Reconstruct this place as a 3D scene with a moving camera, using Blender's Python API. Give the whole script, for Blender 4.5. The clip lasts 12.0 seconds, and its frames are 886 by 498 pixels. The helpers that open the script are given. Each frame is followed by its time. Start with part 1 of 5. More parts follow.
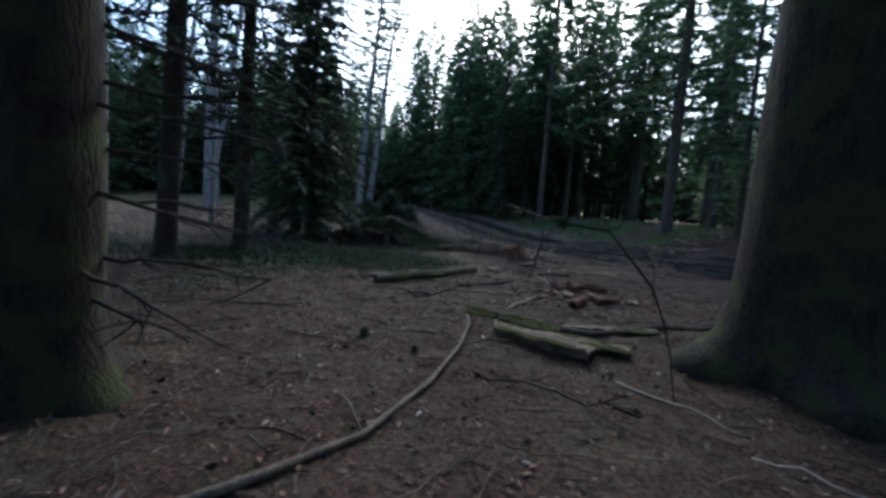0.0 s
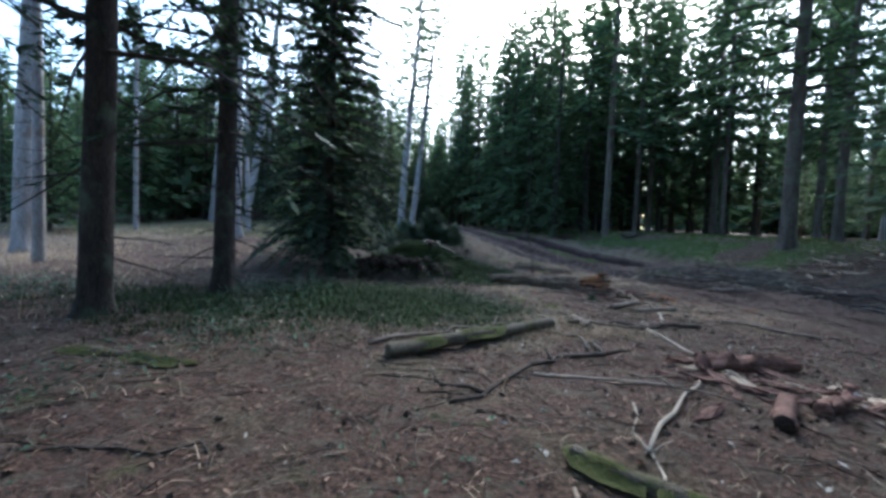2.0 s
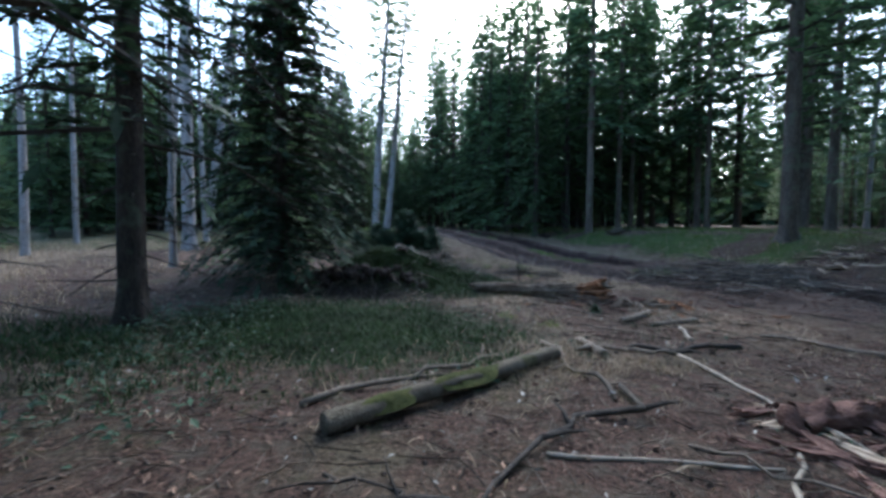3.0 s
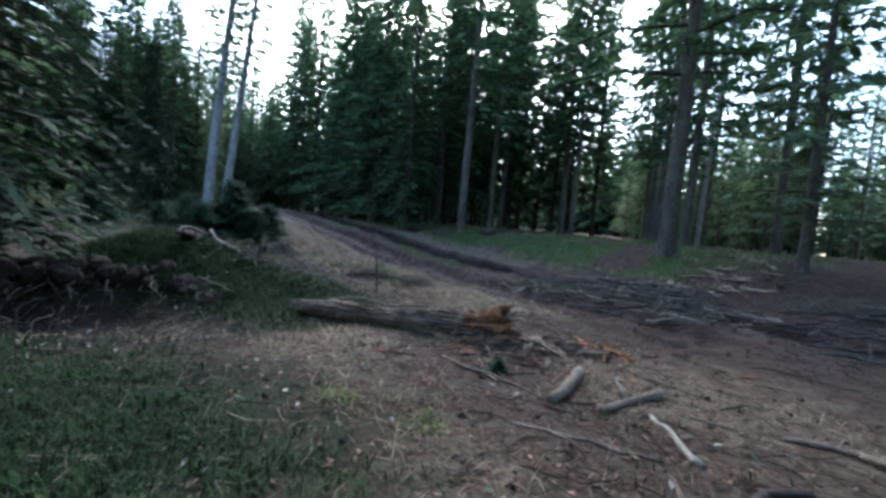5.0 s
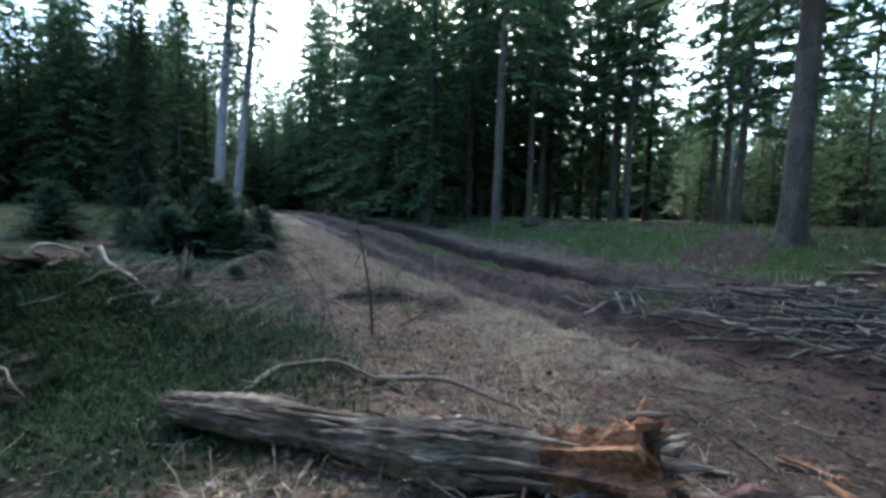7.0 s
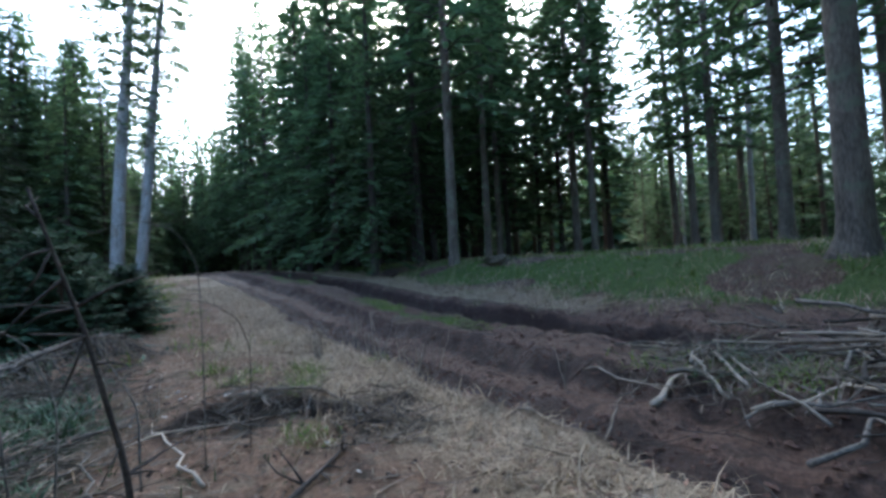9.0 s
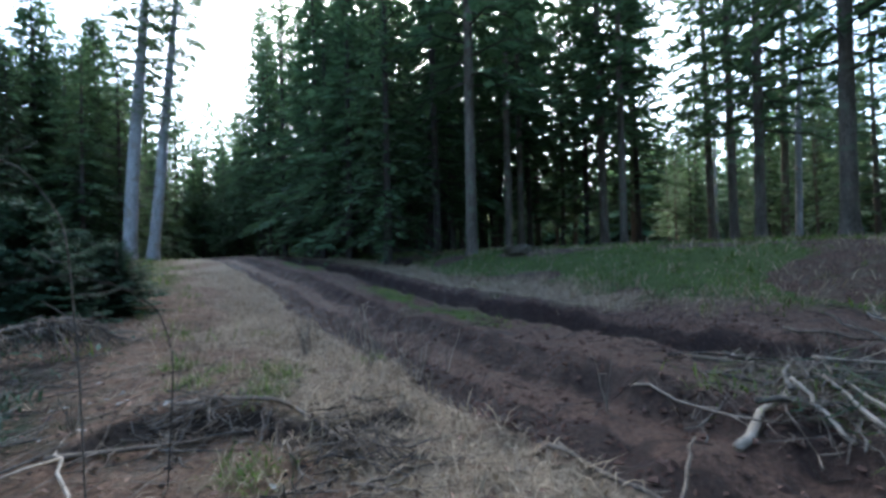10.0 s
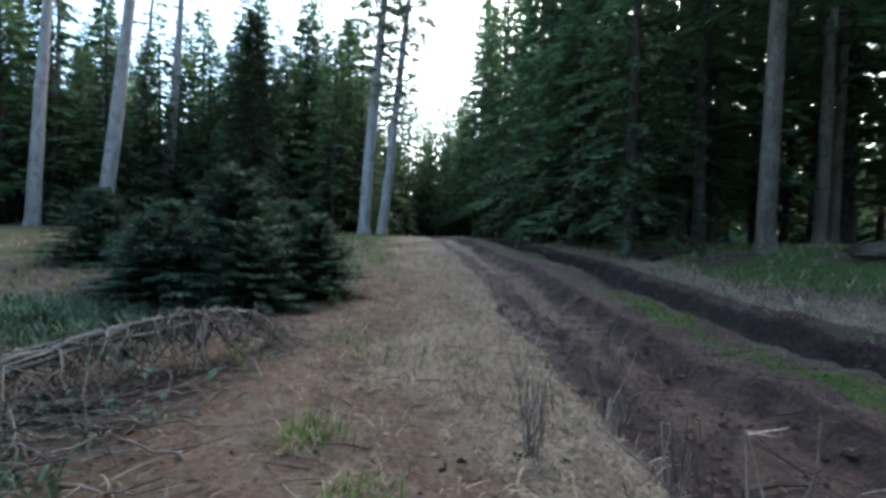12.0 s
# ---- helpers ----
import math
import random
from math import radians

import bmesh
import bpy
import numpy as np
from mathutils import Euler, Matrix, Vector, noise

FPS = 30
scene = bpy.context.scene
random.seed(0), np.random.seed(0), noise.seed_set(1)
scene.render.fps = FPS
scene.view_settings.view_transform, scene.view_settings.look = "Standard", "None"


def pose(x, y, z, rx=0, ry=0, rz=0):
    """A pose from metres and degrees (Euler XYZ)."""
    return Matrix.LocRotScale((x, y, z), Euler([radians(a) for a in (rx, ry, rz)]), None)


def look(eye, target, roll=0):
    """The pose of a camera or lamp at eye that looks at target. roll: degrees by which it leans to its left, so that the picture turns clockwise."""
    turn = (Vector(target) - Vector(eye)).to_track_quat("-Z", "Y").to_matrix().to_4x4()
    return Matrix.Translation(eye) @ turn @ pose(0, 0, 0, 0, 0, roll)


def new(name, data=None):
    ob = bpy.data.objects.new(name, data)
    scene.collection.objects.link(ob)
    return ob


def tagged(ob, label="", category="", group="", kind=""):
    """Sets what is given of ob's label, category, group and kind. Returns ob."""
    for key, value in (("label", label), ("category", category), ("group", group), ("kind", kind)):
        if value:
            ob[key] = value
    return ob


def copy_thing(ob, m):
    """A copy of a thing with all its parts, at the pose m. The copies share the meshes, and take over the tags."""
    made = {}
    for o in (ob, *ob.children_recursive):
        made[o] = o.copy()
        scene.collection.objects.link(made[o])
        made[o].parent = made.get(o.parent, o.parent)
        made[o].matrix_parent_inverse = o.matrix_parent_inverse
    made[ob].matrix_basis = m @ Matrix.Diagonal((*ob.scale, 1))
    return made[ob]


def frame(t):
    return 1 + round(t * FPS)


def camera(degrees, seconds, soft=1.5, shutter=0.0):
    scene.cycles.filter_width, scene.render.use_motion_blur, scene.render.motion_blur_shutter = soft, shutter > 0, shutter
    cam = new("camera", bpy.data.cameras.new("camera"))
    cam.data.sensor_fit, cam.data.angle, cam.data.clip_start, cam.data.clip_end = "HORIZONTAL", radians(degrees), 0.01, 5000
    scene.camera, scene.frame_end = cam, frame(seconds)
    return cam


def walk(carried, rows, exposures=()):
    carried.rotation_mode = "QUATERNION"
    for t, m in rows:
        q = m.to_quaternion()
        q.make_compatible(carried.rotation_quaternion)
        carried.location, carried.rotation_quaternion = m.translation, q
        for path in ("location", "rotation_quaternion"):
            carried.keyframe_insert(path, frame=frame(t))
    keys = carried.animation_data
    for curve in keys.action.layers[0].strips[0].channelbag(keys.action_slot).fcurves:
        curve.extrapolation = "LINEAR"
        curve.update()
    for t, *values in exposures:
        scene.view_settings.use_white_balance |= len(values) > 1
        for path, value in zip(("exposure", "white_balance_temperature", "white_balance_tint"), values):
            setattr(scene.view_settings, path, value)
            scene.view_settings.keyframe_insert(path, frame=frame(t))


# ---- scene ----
cam = camera(91.5, 12.0, soft=3.1)
# seconds, x, y, z, yaw to the left, pitch, lean
ROWS = [
    (0, 0.868, 1.105, 1.504, 4.79, -5.89, 4.09),
    (0.5, 0.769, 2.142, 1.507, 10.17, -8.24, 4.16),
    (1, 0.678, 3.011, 1.507, 12.60, -7.13, 4.84),
    (1.5, 0.565, 3.781, 1.498, 12.01, -5.99, 3.45),
    (2, 0.475, 4.367, 1.498, 11.37, -3.75, 2.14),
    (2.5, 0.307, 5.052, 1.518, 10.30, -3.62, 1.02),
    (4.3, 0.326, 8.386, 1.410, -0.68, -3.12, 2.30),
    (4.5, 0.332, 8.703, 1.411, -3.03, -3.24, 3.30),
    (5, 0.481, 9.431, 1.411, -9.09, -3.84, 5.36),
    (5.5, 0.566, 10.212, 1.372, -8.90, -5.05, 5.00),
    (6, 0.639, 10.870, 1.477, -7.78, -5.24, 3.84),
    (6.5, 0.779, 11.677, 1.367, -5.73, -5.21, 3.12),
    (6.7, 0.852, 12.011, 1.349, -4.95, -5.39, 2.67),
    (7.6, 1.200, 13.620, 1.400, -5.20, -1.60, 0.90),
    (8.5, 1.476, 15.063, 1.044, -6.94, 2.22, -1.49),
    (9, 1.406, 15.585, 1.151, -10.68, 1.53, -2.67),
    (9.5, 1.577, 16.041, 1.057, -11.09, 0.98, -2.22),
    (10, 1.666, 16.520, 1.051, -8.04, 0.52, -1.08),
    (10.5, 1.553, 17.251, 1.086, -1.05, 0.29, 0.56),
    (11, 1.530, 17.928, 1.113, 7.55, -0.25, 1.85),
    (11.5, 1.279, 18.691, 1.053, 14.85, -0.95, 3.41),
    (12, 1.049, 19.305, 1.090, 19.44, -1.78, 2.04),
]


def eye_pose(x, y, z, yaw, pitch, lean):
    yw, pt = radians(yaw), radians(pitch)
    ahead = Vector((-math.sin(yw) * math.cos(pt), math.cos(yw) * math.cos(pt), math.sin(pt)))
    return look((x, y, z), Vector((x, y, z)) + ahead, lean)


walk(cam, [(r[0], eye_pose(*r[1:])) for r in ROWS], exposures=[(t, e, k, 3) for t, e, k in ((0.0, 1.45, 5280), (0.3, 1.95, 5280), (0.7, 2.5, 5330), (1.5, 2.65, 5430), (2.5, 2.4, 5380), (4.5, 2.6, 5430), (5.5, 2.7, 5480), (6.5, 2.85, 5580), (9.5, 2.85, 5630), (12.0, 3.0, 6080))])

# ---- light: dusk under a bright, thinly veiled sky ----
SUN_ELEV, SUN_ROT = radians(34), radians(5)
world = bpy.data.worlds.new("sky")
scene.world = world
world.use_nodes = True
wn = world.node_tree
sky = wn.nodes.new("ShaderNodeTexSky")
sky.sky_type, sky.sun_disc = "NISHITA", False
sky.sun_elevation, sky.sun_rotation = SUN_ELEV, SUN_ROT
sky.air_density, sky.dust_density, sky.ozone_density = 1.0, 2.5, 2.0
wn.nodes["Background"].inputs[1].default_value = 0.12
wn.links.new(sky.outputs[0], wn.nodes["Background"].inputs[0])
sun = new("sun", bpy.data.lights.new("sun", "SUN"))
sun.data.energy, sun.data.angle, sun.data.color = 1.0, radians(50), (1.0, 0.93, 0.84)
sun.matrix_world = look((0, 0, 60), (-math.sin(SUN_ROT) * math.cos(SUN_ELEV), -math.cos(SUN_ROT) * math.cos(SUN_ELEV), 60 - math.sin(SUN_ELEV)))


# ---- materials ----
def material(name, dark, light, scale=6.0, rough=0.9, bump=0.3, fine=60.0, stretch=(1, 1, 1), extra=None, amount=0.4, vary=0.0, trans=0.0, metal=0.0, spec=0.3):
    """Two-scale mottled surface; extra: a third colour in large patches."""
    m = bpy.data.materials.new(name)
    m.use_nodes = True
    t = m.node_tree
    b = t.nodes["Principled BSDF"]
    co = t.nodes.new("ShaderNodeTexCoord")
    mp = t.nodes.new("ShaderNodeMapping")
    mp.inputs["Scale"].default_value = stretch
    t.links.new(co.outputs["Object"], mp.inputs[0])
    n1, n2 = t.nodes.new("ShaderNodeTexNoise"), t.nodes.new("ShaderNodeTexNoise")
    for n, s in ((n1, scale), (n2, fine)):
        n.inputs["Scale"].default_value, n.inputs["Detail"].default_value = s, 5
        t.links.new(mp.outputs[0], n.inputs["Vector"])
    mix = t.nodes.new("ShaderNodeMix")
    mix.data_type = "RGBA"
    mix.inputs["A"].default_value, mix.inputs["B"].default_value = (*dark, 1), (*light, 1)
    add = t.nodes.new("ShaderNodeMath")
    add.operation = "ADD"
    t.links.new(n1.outputs[0], add.inputs[0])
    t.links.new(n2.outputs[0], add.inputs[1])
    rng = t.nodes.new("ShaderNodeMapRange")
    rng.inputs["From Min"].default_value, rng.inputs["From Max"].default_value = 0.72, 1.28
    t.links.new(add.outputs[0], rng.inputs["Value"])
    t.links.new(rng.outputs[0], mix.inputs["Factor"])
    out = mix.outputs["Result"]
    if extra:
        n3 = t.nodes.new("ShaderNodeTexNoise")
        n3.inputs["Scale"].default_value, n3.inputs["Detail"].default_value = scale * 0.45, 4
        t.links.new(co.outputs["Object"], n3.inputs["Vector"])
        r3 = t.nodes.new("ShaderNodeMapRange")
        r3.inputs["From Min"].default_value, r3.inputs["From Max"].default_value = 0.62 - amount * 0.25, 0.72 - amount * 0.25
        t.links.new(n3.outputs[0], r3.inputs["Value"])
        mx = t.nodes.new("ShaderNodeMix")
        mx.data_type = "RGBA"
        mx.inputs["B"].default_value = (*extra, 1)
        t.links.new(r3.outputs[0], mx.inputs["Factor"])
        t.links.new(out, mx.inputs["A"])
        out = mx.outputs["Result"]
    if vary:
        geo = t.nodes.new("ShaderNodeNewGeometry")
        hs = t.nodes.new("ShaderNodeHueSaturation")
        mr = t.nodes.new("ShaderNodeMapRange")
        mr.inputs["To Min"].default_value, mr.inputs["To Max"].default_value = 1 - vary, 1 + vary
        t.links.new(geo.outputs["Random Per Island"], mr.inputs["Value"])
        t.links.new(mr.outputs[0], hs.inputs["Value"])
        t.links.new(out, hs.inputs["Color"])
        out = hs.outputs[0]
    t.links.new(out, b.inputs["Base Color"])
    b.inputs["Roughness"].default_value, b.inputs["Metallic"].default_value = rough, metal
    b.inputs["Specular IOR Level"].default_value = spec
    if bump:
        bp = t.nodes.new("ShaderNodeBump")
        bp.inputs["Strength"].default_value, bp.inputs["Distance"].default_value = bump, 0.02
        t.links.new(add.outputs[0], bp.inputs["Height"])
        t.links.new(bp.outputs[0], b.inputs["Normal"])
    if trans:
        tr = t.nodes.new("ShaderNodeBsdfTranslucent")
        t.links.new(out, tr.inputs[0])
        ms = t.nodes.new("ShaderNodeMixShader")
        ms.inputs[0].default_value = trans
        t.links.new(b.outputs[0], ms.inputs[1])
        t.links.new(tr.outputs[0], ms.inputs[2])
        t.links.new(ms.outputs[0], t.nodes["Material Output"].inputs[0])
    return m


BARK = material("spruce bark", (0.03, 0.024, 0.02), (0.085, 0.066, 0.054), 7, 0.95, 1.0, 38, (1, 1, 0.35), (0.10, 0.11, 0.075), 0.25)
BARK_MOSS = material("mossy bark", (0.022, 0.018, 0.015), (0.065, 0.053, 0.043), 7, 0.95, 1.0, 38, (1, 1, 0.35), (0.058, 0.062, 0.024), 0.55)
PINE_BARK = material("grey pine bark", (0.19, 0.175, 0.165), (0.42, 0.39, 0.37), 5, 0.95, 0.9, 30, (1, 1, 0.3), (0.24, 0.2, 0.17), 0.3)
FIR_BARK = material("brown fir bark", (0.06, 0.046, 0.036), (0.19, 0.15, 0.115), 5, 0.95, 1.0, 30, (1, 1, 0.3), (0.15, 0.15, 0.10), 0.3)
NEEDLES = material("spruce needles", (0.046, 0.085, 0.038), (0.13, 0.195, 0.085), 0.7, 0.75, 0, 8, vary=0.45, trans=0.45)
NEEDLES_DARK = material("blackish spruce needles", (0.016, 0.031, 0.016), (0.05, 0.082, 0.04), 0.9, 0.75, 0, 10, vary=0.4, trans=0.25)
NEEDLES_PALE = material("larch and pine needles", (0.09, 0.145, 0.07), (0.2, 0.255, 0.13), 0.7, 0.7, 0, 8, vary=0.4, trans=0.35)
NEEDLES_YOUNG = material("young spruce needles", (0.026, 0.06, 0.032), (0.08, 0.135, 0.066), 2.5, 0.65, 0, 15, vary=0.4, trans=0.25)
DEAD = material("dead grey twig", (0.07, 0.06, 0.05), (0.22, 0.19, 0.16), 9, 0.95, 0.4, 60, vary=0.3)
DARK_TWIG = material("dark dead twig", (0.03, 0.025, 0.02), (0.09, 0.072, 0.06), 9, 0.95, 0.4, 60, vary=0.3)
STICK = material("weathered stick", (0.10, 0.075, 0.055), (0.27, 0.21, 0.16), 10, 0.9, 0.5, 70, vary=0.25)
PALE_STICK = material("peeled pale stick", (0.25, 0.2, 0.15), (0.46, 0.38, 0.3), 10, 0.85, 0.4, 70, vary=0.2)
MOSSY = material("mossy wood", (0.07, 0.055, 0.04), (0.17, 0.14, 0.10), 8, 0.95, 0.9, 60, extra=(0.08, 0.078, 0.03), amount=0.12)
MOSS = material("green moss", (0.045, 0.05, 0.014), (0.115, 0.115, 0.035), 14, 1.0, 1.0, 90)
ROT_WOOD = material("rotten grey wood", (0.042, 0.028, 0.02), (0.4, 0.3, 0.215), 5, 0.9, 1.0, 40, (0.18, 1, 1), (0.14, 0.10, 0.07), 0.4)
ROT_ORANGE = material("crumbling orange rotten wood", (0.13, 0.058, 0.03), (0.46, 0.225, 0.11), 9, 0.95, 1.0, 50, (0.5, 1, 1), (0.09, 0.05, 0.035), 0.3, vary=0.3)
ROT_BROWN = material("red-brown rotten wood", (0.085, 0.043, 0.034), (0.26, 0.145, 0.11), 9, 0.95, 1.0, 50, (0.4, 1, 1))
SAWN = material("pale sawn wood", (0.4, 0.29, 0.2), (0.66, 0.52, 0.38), 6, 0.85, 0.4, 50, (0.3, 1, 1), (0.40, 0.22, 0.12), 0.3)
SOIL = material("dark soil", (0.025, 0.018, 0.014), (0.07, 0.048, 0.036), 8, 1.0, 1.0, 50)
DRY_GRASS = material("dry straw grass", (0.25, 0.182, 0.115), (0.53, 0.412, 0.285), 1.2, 0.9, 0, 12, vary=0.45, trans=0.3)
GREEN_GRASS = material("green grass", (0.06, 0.1, 0.018), (0.2, 0.265, 0.055), 1.2, 0.8, 0, 12, vary=0.4, trans=0.3)
# mossy grass; part of its darkness is tree shade in the colour
DARK_GRASS = material("dark mossy shaded grass", (0.012, 0.027, 0.008), (0.042, 0.075, 0.02), 1.2, 0.85, 0, 12, vary=0.4, trans=0.2)
LITTER = material("dry leaves and bark flakes", (0.07, 0.038, 0.026), (0.28, 0.175, 0.12), 3, 0.9, 0.2, 30, vary=0.5)
PALE_LEAF = material("bleached leaves", (0.26, 0.23, 0.2), (0.46, 0.42, 0.37), 6, 0.8, 0, 40, vary=0.3)
BRAMBLE = material("bramble leaves", (0.03, 0.06, 0.03), (0.09, 0.14, 0.075), 5, 0.6, 0, 40, vary=0.35, trans=0.2)
WATER = material("muddy puddle", (0.03, 0.026, 0.024), (0.05, 0.042, 0.038), 2, 0.06, 0, 20, spec=0.6)


# ---- mesh helpers ----
class Geo:
    """Collects points and faces, each face with a material number."""

    def __init__(self):
        self.v, self.f, self.m, self.n = [], [], [], 0

    def add(self, points, faces, mat=0):
        self.v.append(np.asarray(points, float).reshape(-1, 3))
        self.f += [tuple(i + self.n for i in face) for face in faces]
        self.m += [mat] * len(faces)
        self.n += len(self.v[-1])

    def mesh(self, name, mats, smooth=True):
        me = bpy.data.meshes.new(name)
        me.from_pydata(np.concatenate(self.v).tolist(), [], self.f)
        for m in mats:
            me.materials.append(m)
        me.polygons.foreach_set("material_index", np.array(self.m, dtype=np.int32))
        me.polygons.foreach_set("use_smooth", np.full(len(self.f), smooth))
        me.update()
        return me


def part(name, geo, mats, parent=None, label="", smooth=True):
    ob = new(name, geo.mesh(name, mats if isinstance(mats, (list, tuple)) else [mats], smooth))
    ob.parent = parent
    return tagged(ob, label)


def thing(name, label, category, m=Matrix(), group="", kind=""):
    ob = new(name)
    ob.matrix_basis = m
    return tagged(ob, label, category, group, kind)


def tube(geo, points, radii, sides=8, mat=0, rough=0.0, rnd=None, caps=True):
    """A round bar along points; rough: uneven radius as a share."""
    p = np.asarray(points, float)
    r = np.asarray(radii, float)
    t = np.gradient(p, axis=0)
    t /= np.linalg.norm(t, axis=1)[:, None] + 1e-9
    side = np.cross(t, np.where(np.abs(t[:, 2:3]) > 0.85, [[1.0, 0, 0]], [[0, 0, 1.0]]))
    side /= np.linalg.norm(side, axis=1)[:, None] + 1e-9
    up = np.cross(side, t)
    a = np.arange(sides) * 2 * math.pi / sides
    rr = r[:, None] * np.ones((1, sides))
    if rough and rnd is not None:
        rr = rr * (1 + rough * (rnd.random(rr.shape) - 0.5) * 2)
    ring = p[:, None] + rr[..., None] * (np.cos(a)[None, :, None] * side[:, None] + np.sin(a)[None, :, None] * up[:, None])
    n = len(p)
    faces = [(i * sides + j, i * sides + (j + 1) % sides, (i + 1) * sides + (j + 1) % sides, (i + 1) * sides + j) for i in range(n - 1) for j in range(sides)]
    if caps:
        faces += [tuple(range(sides))[::-1], tuple((n - 1) * sides + j for j in range(sides))]
    geo.add(ring.reshape(-1, 3), faces, mat)


def crooked(a, b, rnd, n=6, wobble=0.05, sag=0.0):
    """A crooked line from a to b."""
    a, b = np.asarray(a, float), np.asarray(b, float)
    s = np.linspace(0, 1, n)[:, None]
    length = np.linalg.norm(b - a)
    p = a + (b - a) * s
    p[1:-1] += rnd.normal(0, wobble * length, (n - 2, 3)) * [1, 1, 0.5]
    p[:, 2] += sag * 4 * (s * (1 - s))[:, 0] * length
    return p


def waves(seed, count, low, high):
    r = np.random.RandomState(seed)
    k = np.exp(r.uniform(math.log(low), math.log(high), count))
    a = r.uniform(0, 2 * math.pi, count)
    return k * np.cos(a), k * np.sin(a), r.uniform(0, 6.28, count), (low / k) ** 0.7


def wave(w, x, y):
    kx, ky, ph, am = w
    out = np.zeros_like(np.asarray(x, float))
    for i in range(len(kx)):
        out = out + am[i] * np.sin(kx[i] * x + ky[i] * y + ph[i])
    return out / math.sqrt(len(kx)) * 1.4


W_BIG, W_MID, W_FINE, W_EDGE = waves(1, 9, 0.15, 0.7), waves(2, 14, 1.0, 5.0), waves(3, 18, 6.0, 26.0), waves(4, 10, 0.8, 6.0)


def ss(a, b, x):
    t = np.clip((np.asarray(x, float) - a) / (b - a), 0, 1)
    return t * t * (3 - 2 * t)


# u: metres across the track, to its right; v: along it
CU, SU = 0.930, 0.3665


def to_uv(x, y):
    return x * CU + y * SU, -x * SU + y * CU


def to_xy(u, v):
    return u * CU - v * SU, u * SU + v * CU


def bend(v):
    """How far the track has drawn to its left at v."""
    return 0.0375 * (np.sqrt((v - 26.0) ** 2 + 9.0) + (v - 26.0))


def bump_at(x, y, cx, cy, sx, sy):
    return np.exp(-((x - cx) / sx) ** 2 - ((y - cy) / sy) ** 2)


def scarp(x, y):
    """A low broken bank across the verge: its rise and its bare, shade-painted face."""
    s = y - 19.4 - 0.13 * np.sin(3.1 * x + 0.6) - 0.05 * np.sin(9 * x)
    wide = ss(-0.5, 0.1, x) * (1 - ss(1.75, 2.0, x))
    return ss(0.0, 0.14, s) * (1 - ss(0.5, 2.2, s)) * wide, np.exp(-((s - 0.04) / 0.1) ** 2) * wide


